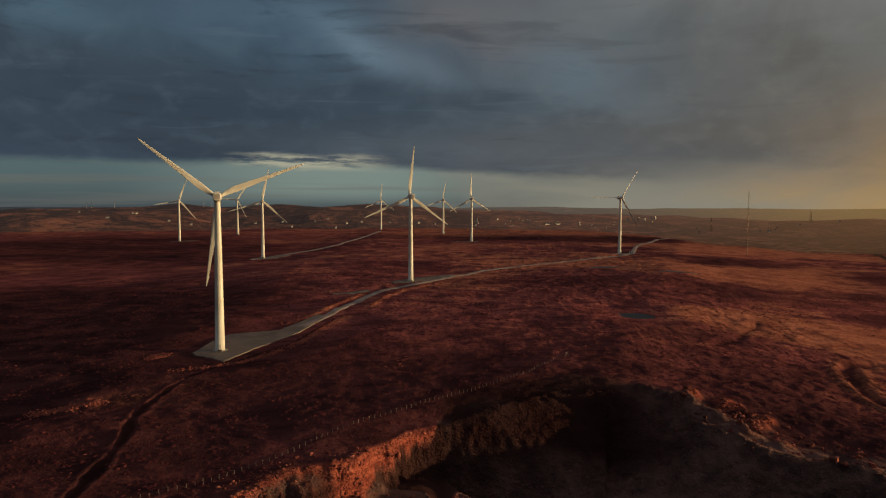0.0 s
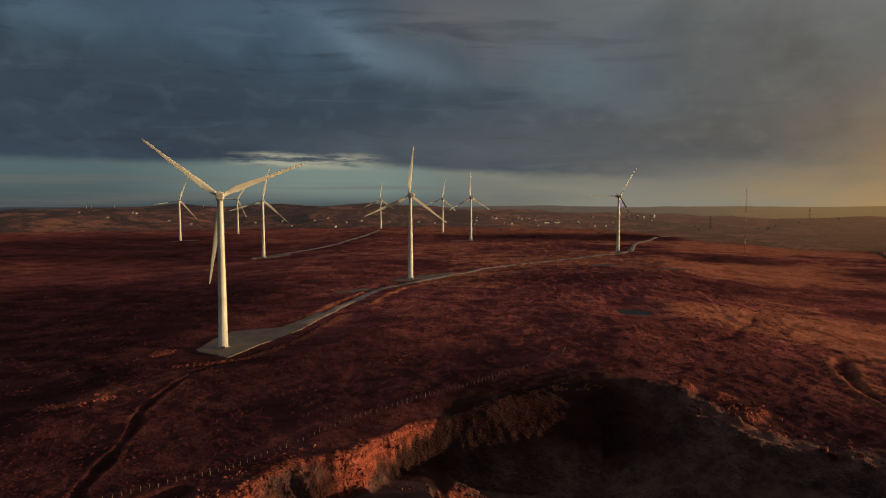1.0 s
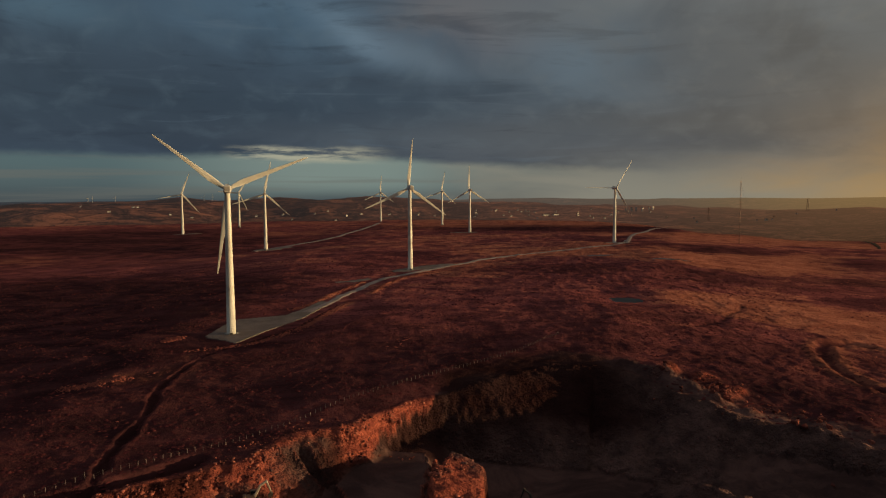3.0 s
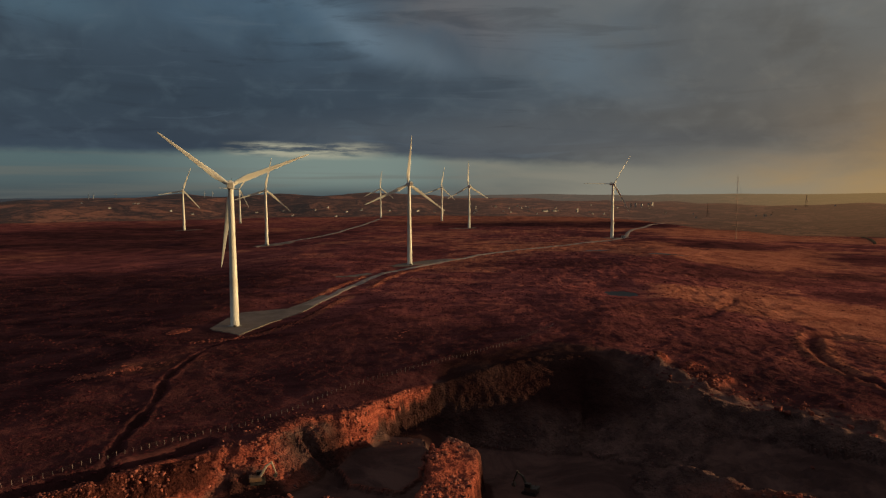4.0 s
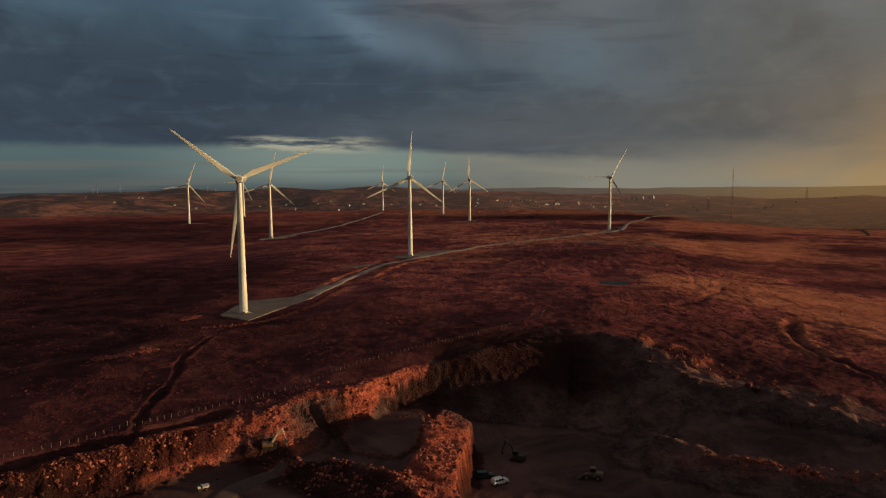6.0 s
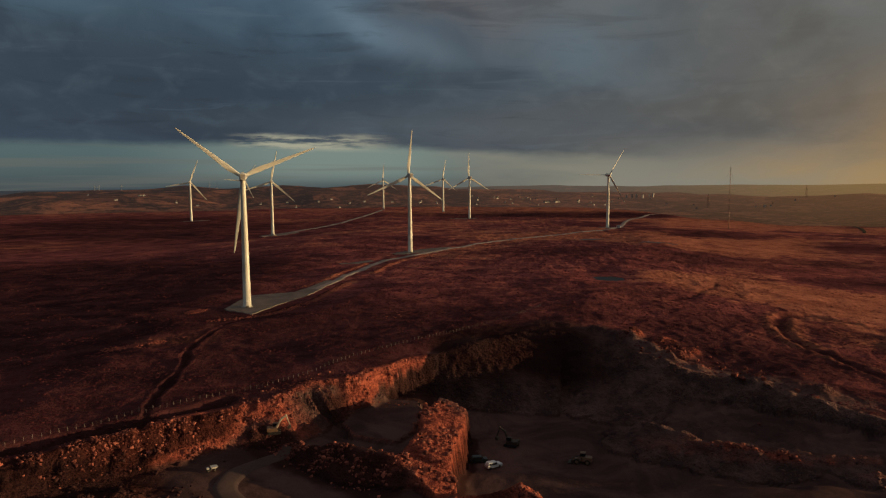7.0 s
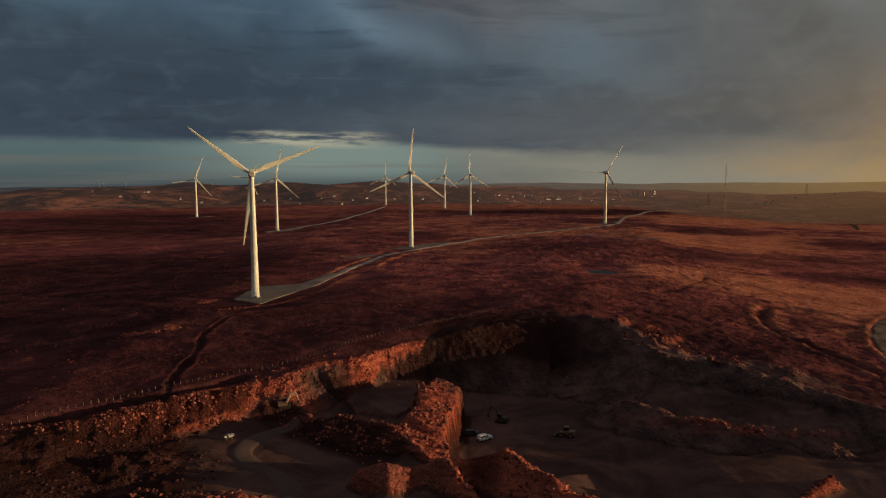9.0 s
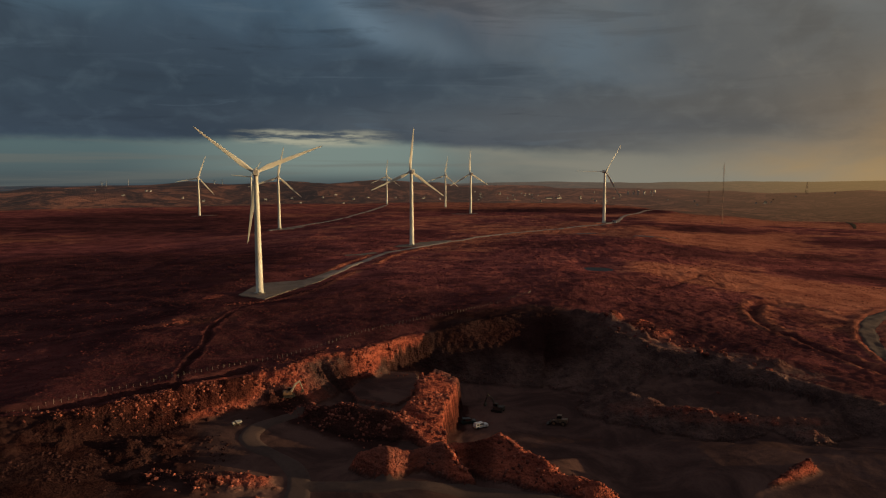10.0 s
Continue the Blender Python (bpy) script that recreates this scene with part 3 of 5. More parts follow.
    # heaps, berms and tips
    pit = ridge(pit, x, y, [(-100, 86, -3.4), (-88, 93, -3.2), (-78, 99.5, -3.0), (-68, 107.5, -2.8), (-58, 115.5, -2.8), (-50, 123.5, -2.4), (-44, 129.5, -1.2)], 0.72, 1.5, 0.8)
    pit = ridge(pit, x, y, [(-45, 130.5, -1.0), (-38, 132.5, -1.3), (-32, 138, -3.0)], 0.72, 0.45, 1.0)
    pit = ridge(pit, x, y, [(-31, 120, -8.8), (-23, 115.5, -7.0), (-12.8, 110, -4.8), (-5, 106, -5.6), (-1, 103, -6.2)], 0.75, 0.8, 0.5)
    # broken wall above the lower road: a mound, a buttress and a long falling crest
    pit = ridge(pit, x, y, [(-10, 82, -7.0), (-6.5, 80, -5.4), (-3.5, 79, -4.9), (-0.5, 79.8, -6.2), (3, 82, -7.2)], 2.0, 0.5, 0.8)
    pit = ridge(pit, x, y, [(3, 84, -7.4), (9.2, 81.5, -4.8), (12, 78.5, -7.6), (14.5, 76.5, -10.4)], 1.5, 0.6, 0.5)
    pit = ridge(pit, x, y, [(9.2, 84, -6.8), (15, 87, -7.4), (20, 88, -6.8), (23.3, 86.8, -5.0)], 1.7, 0.4, 0.4)
    pit = ridge(pit, x, y, [(23.3, 86.8, -4.6), (26.9, 81.5, -6.4), (32.8, 75.5, -7.9), (37, 73, -9.8), (44, 70.5, -11.0)], 0.85, 0.9, 0.3)
    pit = ridge(pit, x, y, [(68, 137, -12.6), (72, 133.4, -12.0), (84, 123, -12.8), (100, 117, -13.6), (111, 114.4, -14.6)], 0.42, 1.3, 0.6)
    pit = ridge(pit, x, y, [(106, 106.5, -16.2), (114.4, 106.0, -13.6), (118.5, 103, -16.0)], 0.6, 0.4, 0.4)
    pit = ridge(pit, x, y, [(74, 66, -13.4), (87, 74, -12.0), (98, 81, -11.4)], 0.8, 0.7, 0.2)
    pit = ridge(pit, x, y, [(-56, 73, -7.4), (-44, 71, -6.6), (-35, 73, -8.0)], 0.4, 1.6, 1.0)
    pit = ridge(pit, x, y, [(-84, 84, -5.4), (-72, 84, -5.8), (-62, 90, -6.2)], 0.3, 1.2, 2.0)
    rise = smooth(pit - floor, 0.6, 2.2) * smooth(d, 0.0, 1.5) * smooth(wide, 60, 50)
    rock_noise = 1.3 * (0.22 - np.abs(fbm(x / 4.2, y / 4.2, 2, 0.5, 153))) + 0.9 * (0.22 - np.abs(fbm(x / 1.9, y / 1.9, 2, 0.5, 155)))
    pit = pit + (1.5 - 1.0 * smooth(x, -20, -8) * smooth(x, 60, 45)) * rise * rock_noise
    z = np.where(d > -1.0, pit, z)
    # bund on the east rim, built up higher to throw shade on the north wall
    z = ridge(z, x, y, [(64, 216, -0.2), (74, 203, 0.9), (82, 192, 0.5), (91, 176, -2.8), (104, 162, -7.4), (116, 154, -9.2), (126, 146, -10.4)], 0.42, 1.8, 0.6)
    z = z - 2.0 * np.exp(-(((x - 107) / 16) ** 2 + ((y - 172) / 18) ** 2) ** 1.5)
    # spoil heaps on the rim
    for hx, hy, top, rad in ((86, 203, 2.6, 5), (80, 193, 1.8, 4), (98, 184, 1.7, 4.5), (103, 189, 1.5, 4), (111, 156, 2.6, 4.5), (104, 158, 1.2, 2.5), (128, 150, 1.7, 5), (97, 199, 1.3, 5), (121, 153, 1.5, 3.5), (92, 176, 1.4, 4), (99, 172, 1.4, 4)):
        q = np.hypot(x - hx, y - hy) / rad
        z = z + np.where(q < 2.5, top * np.exp(-q * q * 1.6) * (1 + 1.4 * fbm(x / 4, y / 4, 3, 0.6, 91)), 0)
        rock = np.maximum(rock, 0.8 * smooth(q, 1.1, 0.5))
    turfed = smooth(x + 4 * fbm(x / 9, y / 9, 3, 0.5, 121), -90, -78)
    bare = smooth(d + 3.0 * fbm(x / 8, y / 8, 4, 0.55, 93), -1.8, 0.8)
    bare = bare * np.maximum(turfed, smooth(z, -6.0, -7.0))
    rock = np.maximum(rock, bare)
    # shade painted in dark stone tones: the whole east and north of the pit, and under the sandstone cap of the cliff
    # cap is the height of the painted shadow line on the cliff
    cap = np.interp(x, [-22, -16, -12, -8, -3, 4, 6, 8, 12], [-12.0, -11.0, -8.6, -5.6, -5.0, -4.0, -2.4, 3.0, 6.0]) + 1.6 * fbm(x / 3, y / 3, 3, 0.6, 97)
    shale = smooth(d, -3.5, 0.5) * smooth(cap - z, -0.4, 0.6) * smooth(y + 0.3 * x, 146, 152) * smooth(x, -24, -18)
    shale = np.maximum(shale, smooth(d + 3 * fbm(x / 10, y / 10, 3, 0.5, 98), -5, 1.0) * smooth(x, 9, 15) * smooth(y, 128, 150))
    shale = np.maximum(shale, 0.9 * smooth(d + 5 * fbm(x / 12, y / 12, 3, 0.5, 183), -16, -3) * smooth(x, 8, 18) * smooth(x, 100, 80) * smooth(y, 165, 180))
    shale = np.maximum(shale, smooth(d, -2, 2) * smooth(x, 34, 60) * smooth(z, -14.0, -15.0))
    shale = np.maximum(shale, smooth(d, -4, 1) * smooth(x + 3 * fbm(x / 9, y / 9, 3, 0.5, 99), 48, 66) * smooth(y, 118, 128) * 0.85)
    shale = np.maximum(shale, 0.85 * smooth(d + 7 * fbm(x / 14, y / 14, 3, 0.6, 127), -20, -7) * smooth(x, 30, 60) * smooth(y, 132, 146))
    # shaded sides of the heap and low tip, put into the colour
    heap = along(x, y, [(-35, 121, 0), (-24, 113, 0), (-13, 106, 0), (-6, 100, 0)])[0]
    shale = np.maximum(shale, 0.72 * smooth(heap + 2 * fbm(x / 4, y / 4, 3, 0.6, 157), 8.5, 5.5) * np.maximum(smooth(dc, 2.0, 4.5), 0.9 * smooth(x, -1, -6)))
    low_tip = along(x, y, [(68, 137, 0), (84, 123, 0), (100, 115, 0), (112, 110, 0)])[0] + 3 * fbm(x / 5, y / 5, 3, 0.6, 175)
    shale = np.maximum(shale, 0.8 * smooth(low_tip, 9, 6) * smooth(low_tip, 0.2, 1.6))
    under = (z - floor) + 1.5 * fbm(x / 5, y / 5, 3, 0.6, 101)
    flank = np.exp(-(((x + 26) / 8.5) ** 2 + ((y - 142) / 13) ** 2) ** 3)
    shale = np.maximum(shale, flank * smooth(d, 1.0, 3.2) * (0.62 + 0.38 * smooth(rill, 0.02, 0.12)))
    shale = np.maximum(shale, 0.9 * smooth(x + 0.4 * (y - 95) + 5 * fbm(x / 9, y / 9, 3, 0.5, 123), -50, -60) * smooth(d, 0, 5) * smooth(y, 104, 98))
    # deep shade painted on: low west ground, under cap, wall feet, north slope
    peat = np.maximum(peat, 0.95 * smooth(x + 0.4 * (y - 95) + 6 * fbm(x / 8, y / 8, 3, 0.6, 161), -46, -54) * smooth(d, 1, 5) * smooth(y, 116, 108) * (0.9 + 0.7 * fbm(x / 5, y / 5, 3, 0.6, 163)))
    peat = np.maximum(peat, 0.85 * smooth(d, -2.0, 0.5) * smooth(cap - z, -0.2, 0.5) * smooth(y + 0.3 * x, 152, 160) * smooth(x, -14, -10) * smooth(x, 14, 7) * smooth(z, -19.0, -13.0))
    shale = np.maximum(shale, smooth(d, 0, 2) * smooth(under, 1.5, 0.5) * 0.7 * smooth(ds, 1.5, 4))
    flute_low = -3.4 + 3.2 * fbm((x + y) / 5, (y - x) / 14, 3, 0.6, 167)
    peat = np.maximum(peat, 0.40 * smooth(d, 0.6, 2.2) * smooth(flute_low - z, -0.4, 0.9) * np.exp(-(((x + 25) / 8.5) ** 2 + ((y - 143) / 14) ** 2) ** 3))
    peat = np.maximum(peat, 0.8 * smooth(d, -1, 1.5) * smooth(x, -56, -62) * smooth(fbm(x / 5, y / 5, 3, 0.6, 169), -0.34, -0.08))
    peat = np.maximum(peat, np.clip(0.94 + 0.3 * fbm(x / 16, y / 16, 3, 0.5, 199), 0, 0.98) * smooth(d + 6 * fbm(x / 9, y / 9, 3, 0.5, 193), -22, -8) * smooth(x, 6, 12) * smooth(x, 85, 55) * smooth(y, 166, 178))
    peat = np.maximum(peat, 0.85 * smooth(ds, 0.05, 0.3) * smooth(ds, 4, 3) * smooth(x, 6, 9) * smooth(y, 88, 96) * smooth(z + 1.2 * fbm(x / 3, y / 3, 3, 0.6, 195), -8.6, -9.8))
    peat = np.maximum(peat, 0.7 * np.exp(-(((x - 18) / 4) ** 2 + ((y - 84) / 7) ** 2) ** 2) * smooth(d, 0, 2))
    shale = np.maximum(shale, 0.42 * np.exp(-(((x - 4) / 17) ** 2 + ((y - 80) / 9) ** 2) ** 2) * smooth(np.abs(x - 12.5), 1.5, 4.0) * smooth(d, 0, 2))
    # painted shade in the scoop and on the heap; dark soil on the bank
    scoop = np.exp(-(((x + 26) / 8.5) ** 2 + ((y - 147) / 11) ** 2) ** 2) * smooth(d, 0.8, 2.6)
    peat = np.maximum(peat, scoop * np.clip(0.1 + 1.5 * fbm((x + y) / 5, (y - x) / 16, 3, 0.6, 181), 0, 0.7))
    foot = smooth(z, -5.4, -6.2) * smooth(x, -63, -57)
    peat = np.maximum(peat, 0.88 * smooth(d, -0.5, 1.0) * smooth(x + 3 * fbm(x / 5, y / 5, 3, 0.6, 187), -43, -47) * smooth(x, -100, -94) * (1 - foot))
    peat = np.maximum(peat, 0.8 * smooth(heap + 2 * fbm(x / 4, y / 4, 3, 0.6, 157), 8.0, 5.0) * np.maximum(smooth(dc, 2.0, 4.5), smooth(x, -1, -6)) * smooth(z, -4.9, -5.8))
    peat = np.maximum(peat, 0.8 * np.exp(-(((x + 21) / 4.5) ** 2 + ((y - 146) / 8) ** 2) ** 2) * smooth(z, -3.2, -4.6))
    hollow = z - (floor + 1.2)
    gravel = np.maximum(gravel, smooth(hollow, -0.1, -0.9) * smooth(d, 4, 10))
    level = np.maximum(smooth(db, 0.6, -0.8) * smooth(z, -8.6, -9.4), smooth(dt, 1.0, -2.0) * smooth(z, -11.0, -12.2))
    gravel, peat = np.maximum(gravel, level), peat * (1 - level)
    grass = smooth(x, 60, 260) * 0.52 + 1.0 * np.exp(-(((x - 285) / 130) ** 2 + ((y - 622) / 62) ** 2)) - 0.35 * np.exp(-(((x - 150) / 140) ** 2 + ((y - 470) / 50) ** 2)) + 0.3 * np.exp(-(((x - 270) / 90) ** 2 + ((y - 300) / 80) ** 2)) + 0.9 * smooth(y, 1080, 1190) * (0.2 + 0.8 * smooth(x, -60, 120)) + 0.25 * smooth(y, 800, 1100)
    grass = grass + 0.52 * np.exp(-(((x - 50) / 90) ** 2 + ((y - 480) / 230) ** 2))
    grass = grass + 0.25 * np.exp(-((along(x, y, TRACK)[0] - 5) / 3) ** 2) + 0.6 * np.exp(-((along(x, y, LOOP)[0] - 5) / 3) ** 2) + 1.1 * turf
    grass = grass + 0.6 * smooth(x, -260, -420) * np.exp(-((y - 620) / 90) ** 2)
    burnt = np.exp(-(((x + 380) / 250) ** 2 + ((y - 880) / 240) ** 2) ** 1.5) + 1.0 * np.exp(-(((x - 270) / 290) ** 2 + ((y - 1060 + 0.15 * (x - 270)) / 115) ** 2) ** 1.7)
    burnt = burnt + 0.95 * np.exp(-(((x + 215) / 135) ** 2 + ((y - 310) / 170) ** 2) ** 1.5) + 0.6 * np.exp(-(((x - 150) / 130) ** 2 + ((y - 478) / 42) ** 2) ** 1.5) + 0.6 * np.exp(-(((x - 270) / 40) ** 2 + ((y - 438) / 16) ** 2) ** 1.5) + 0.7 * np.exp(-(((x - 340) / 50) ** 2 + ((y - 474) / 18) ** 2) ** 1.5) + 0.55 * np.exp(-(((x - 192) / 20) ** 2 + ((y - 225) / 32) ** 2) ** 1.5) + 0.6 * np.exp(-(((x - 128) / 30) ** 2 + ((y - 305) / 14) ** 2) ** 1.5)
    # west moor: shade from the low sun put into the colour
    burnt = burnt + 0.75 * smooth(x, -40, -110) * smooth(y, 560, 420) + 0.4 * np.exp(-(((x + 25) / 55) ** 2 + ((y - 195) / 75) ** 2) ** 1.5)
    for px, py, rx, ry, amount in GRASSY:
        grass = grass + amount * np.exp(-(((x - px) / rx) ** 2 + ((y - py) / ry) ** 2) ** 1.4)
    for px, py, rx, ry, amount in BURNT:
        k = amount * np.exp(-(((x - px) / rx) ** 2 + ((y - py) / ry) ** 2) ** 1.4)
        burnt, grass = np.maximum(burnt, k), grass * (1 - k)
    # near moor: painted shade, a little stronger to the west
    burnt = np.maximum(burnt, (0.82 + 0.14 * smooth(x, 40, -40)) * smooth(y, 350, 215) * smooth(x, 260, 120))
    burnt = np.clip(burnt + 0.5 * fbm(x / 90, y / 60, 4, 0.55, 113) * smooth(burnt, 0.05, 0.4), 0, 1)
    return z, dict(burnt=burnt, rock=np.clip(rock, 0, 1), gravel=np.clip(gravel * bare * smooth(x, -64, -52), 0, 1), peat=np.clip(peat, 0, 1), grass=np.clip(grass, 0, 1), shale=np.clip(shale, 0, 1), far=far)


def spread(first, last, near_low, near_high, fine, mid=None, growth=1.05):
    """Grid lines: fine between near_low and near_high, then ever wider."""
    values = list(np.arange(near_low, near_high, fine))
    step, v = fine, values[-1]
    while v < last:
        if mid and v < mid[0]:
            step = min(step * growth, mid[1])
        else:
            step *= growth
        v += step
        values.append(v)
    step, v = fine, near_low
    while v > first:
        step *= growth
        v -= step
        values.insert(0, v)
    return np.array(values)


GX = spread(-4900, 4900, -112, 200, 0.65, None, 1.045)
GY = spread(-4900, 4900, 62, 225, 0.65, (900, 2.4), 1.045)
XX, YY = np.meshgrid(GX, GY)
GZ, MASKS = land(XX, YY)


# share of painted haze glow in the far land, growing with distance
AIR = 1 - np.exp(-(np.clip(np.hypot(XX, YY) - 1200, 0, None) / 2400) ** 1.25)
SPLIT = 1750


def build_sheet(name, quads, mats, extra):
    """One part of the ground's grid as a mesh of its own."""
    used = np.unique(quads)
    place = np.full(XX.size, -1, np.int64)
    place[used] = np.arange(len(used))
    mesh = bpy.data.meshes.new(name)
    mesh.vertices.add(len(used))
    mesh.vertices.foreach_set("co", np.stack([XX, YY, GZ], -1).reshape(-1, 3)[used].astype(np.float32).ravel())
    mesh.loops.add(quads.size)
    mesh.polygons.add(len(quads))
    mesh.loops.foreach_set("vertex_index", place[quads].ravel().astype(np.int32))
    mesh.polygons.foreach_set("loop_start", (np.arange(len(quads)) * 4).astype(np.int32))
    mesh.polygons.foreach_set("use_smooth", np.ones(len(quads), bool))
    for key, value in dict(MASKS, **extra).items():
        mesh.attributes.new(key, "FLOAT", "POINT").data.foreach_set("value", value.ravel()[used].astype(np.float32))
    mesh.update()
    mesh.validate()
    mesh.materials.append(mats)
    return new(name, mesh)


def build_ground():
    nx, ny = len(GX), len(GY)
    i, j = np.meshgrid(np.arange(nx - 1), np.arange(ny - 1))
    a = (j * nx + i).ravel()
    quads = np.stack([a, a + 1, a + nx + 1, a + nx], -1)
    far = (np.hypot(XX, YY).ravel()[quads] > SPLIT).all(1)
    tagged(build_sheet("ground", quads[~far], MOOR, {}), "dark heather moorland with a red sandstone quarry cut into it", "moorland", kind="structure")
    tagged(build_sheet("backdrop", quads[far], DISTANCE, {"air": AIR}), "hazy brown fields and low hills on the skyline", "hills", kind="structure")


build_ground()


def ground_z(x, y):
    """Height of the built ground sheet."""
    i = int(np.clip(np.searchsorted(GX, x) - 1, 0, len(GX) - 2))
    j = int(np.clip(np.searchsorted(GY, y) - 1, 0, len(GY) - 2))
    u, v = (x - GX[i]) / (GX[i + 1] - GX[i]), (y - GY[j]) / (GY[j + 1] - GY[j])
    return float((GZ[j, i] * (1 - u) + GZ[j, i + 1] * u) * (1 - v) + (GZ[j + 1, i] * (1 - u) + GZ[j + 1, i + 1] * u) * v)


# ---- building helpers ----
def mesh_of(name, verts, faces, mat, shade=False):
    mesh = bpy.data.meshes.new(name)
    mesh.from_pydata(verts, [], faces)
    mesh.materials.append(mat)
    if shade:
        mesh.polygons.foreach_set("use_smooth", [True] * len(mesh.polygons))
    mesh.update()
    return mesh


def part(name, bm, mat, parent=None, label="", shade=False, at=None):
    """Links a bmesh as one mesh object under its thing."""
    mesh = bpy.data.meshes.new(name)
    bmesh.ops.recalc_face_normals(bm, faces=bm.faces)
    bm.to_mesh(mesh)
    bm.free()
    mesh.materials.append(mat)
    if shade:
        mesh.polygons.foreach_set("use_smooth", [True] * len(mesh.polygons))
    ob = new(name, mesh)
    ob.parent = parent
    if at is not None:
        ob.matrix_basis = at
    return tagged(ob, label)


def thing(name, label, category, at, group="", kind=""):
    ob = new(name)
    ob.matrix_basis = at
    return tagged(ob, label, category, group, kind)


def box(bm, m, size, bevel=0.0):
    made = bmesh.ops.create_cube(bm, size=1.0, matrix=m @ Matrix.Diagonal((*size, 1)))
    if bevel:
        edges = {e for v in made["verts"] for e in v.link_edges}
        bmesh.ops.bevel(bm, geom=list(edges), offset=bevel, segments=2, affect="EDGES", profile=0.6)
    return bm


def tube(bm, a, b, ra, rb, sides=12):
    a, b = Vector(a), Vector(b)
    turn = (b - a).to_track_quat("Z", "Y").to_matrix().to_4x4()
    bmesh.ops.create_cone(bm, cap_ends=True, segments=sides, radius1=ra, radius2=rb, depth=(b - a).length, matrix=Matrix.Translation((a + b) / 2) @ turn)
    return bm


def loft(bm, rings, close=True):
    rows = [[bm.verts.new(p) for p in ring] for ring in rings]
    for r, s in zip(rows, rows[1:]):
        for k in range(len(r)):
            l = (k + 1) % len(r)
            bm.faces.new((r[k], r[l], s[l], s[k]))
    if close:
        bm.faces.new(rows[0][::-1])
        bm.faces.new(rows[-1])
    return bm


def resample(line, step):
    """Evenly spaced places on a smooth curve through (x, y, ...)."""
    pts = [np.array(p, float) for p in line]
    pts = [2 * pts[0] - pts[1]] + pts + [2 * pts[-1] - pts[-2]]
    out = []
    for p0, p1, p2, p3 in zip(pts, pts[1:], pts[2:], pts[3:]):
        count = max(2, int(np.hypot(*(p2 - p1)[:2]) / step))
        for k in range(count):
            t = k / count
            out.append(0.5 * (2 * p1 + (p2 - p0) * t + (2 * p0 - 5 * p1 + 4 * p2 - p3) * t * t + (3 * p1 - p0 - 3 * p2 + p3) * t ** 3))
    return out + [pts[-2]]


def strip(name, line, mat, label, category, lift=0.14, step=2.0, across=8, ragged=0.3, crown=0.1):
    """A road or pad that lies on the ground: line of (x, y, half width)."""
    pts = resample(line, step)
    verts, faces = [], []
    for k, p in enumerate(pts):
        q = pts[min(k + 1, len(pts) - 1)] - pts[max(k - 1, 0)]
        nrm = np.array([q[1], -q[0]]) / (np.hypot(q[0], q[1]) + 1e-9)
        wide = p[2] * (1 + ragged * (noise.noise((p[0] * 0.13, p[1] * 0.13, 1.0))))
        for c in range(across + 1):
            s = 2 * c / across - 1
            x, y = p[0] + nrm[0] * wide * s, p[1] + nrm[1] * wide * s
            z = ground_z(x, y) + lift + crown * (1 - s * s) - (0.35 if c in (0, across) else 0)
            verts.append((x, y, z))
    w = across + 1
    for k in range(len(pts) - 1):
        for c in range(across):
            a = k * w + c
            faces.append((a, a + 1, a + w + 1, a + w))
    ob = new(name, mesh_of(name, verts, faces, mat, True))
    return tagged(ob, label, category, kind="structure")


# ---- roads, pads, water ----
PAD = [(-84, 263), (-83, 286), (-80, 300), (-60, 309), (-54, 327), (-48, 352), (-42, 348), (-49.4, 306), (-54, 291), (-62, 271), (-68.5, 249), (-74.6, 255), (-82, 259)]


def build_pad():
    """Crane pad: a levelled sheet of stone with nearly straight, slightly crumbled edges."""
    rnd = random.Random(31)
    ring = []
    for (ax, ay), (bx, by) in zip(PAD, PAD[1:] + PAD[:1]):
        count = max(2, int(math.hypot(bx - ax, by - ay) / 1.2))
        for k in range(count):
            t = k / count
            ring.append((ax + (bx - ax) * t + rnd.uniform(-0.3, 0.3), ay + (by - ay) * t + rnd.uniform(-0.5, 0.5)))
    cx, cy = -66.0, 281.0
    verts = [(x, y, 0.30) for x, y in ring] + [(x + (x - cx) * 0.02, y + (y - cy) * 0.02, -0.6) for x, y in ring]
    n = len(ring)
    faces = [tuple(range(n))] + [(k, n + k, n + (k + 1) % n, (k + 1) % n) for k in range(n)]
    bm = bmesh.new()
    made = [bm.verts.new(v) for v in verts]
    for f in faces:
        bm.faces.new([made[i] for i in f])
    bmesh.ops.triangulate(bm, faces=list(bm.faces))
    tagged(part("crane_pad", bm, GRAVEL), "pale crushed-stone crane pad round a turbine base", "crane pad", kind="structure")


build_pad()
ROAD = [(-51, 318, 3.0), (-42, 350, 2.6), (-33, 382, 2.6), (-23, 420, 2.6), (-10, 446, 2.6), (14, 478, 2.8), (36, 512, 2.6), (60, 550, 2.5), (108, 597, 2.5), (162, 639, 2.5), (205, 676, 2.6), (236, 708, 2.8), (256, 750, 2.8), (290, 840, 2.8), (335, 930, 2.8), (400, 1030, 2.8), (520, 1160, 2.8)]
strip("road", ROAD, ROAD_STONE, "pale stone access road winding between the turbines", "road", lift=0.25, ragged=0.45)
strip("road", [(-166, 716, 3), (-150, 745, 3), (-128, 786, 3), (-107, 840, 3), (-90, 960, 3), (-66, 1140, 3), (-54, 1330, 3)], ROAD_STONE, "pale stone access road across the far moor", "road", lift=0.3, step=5)
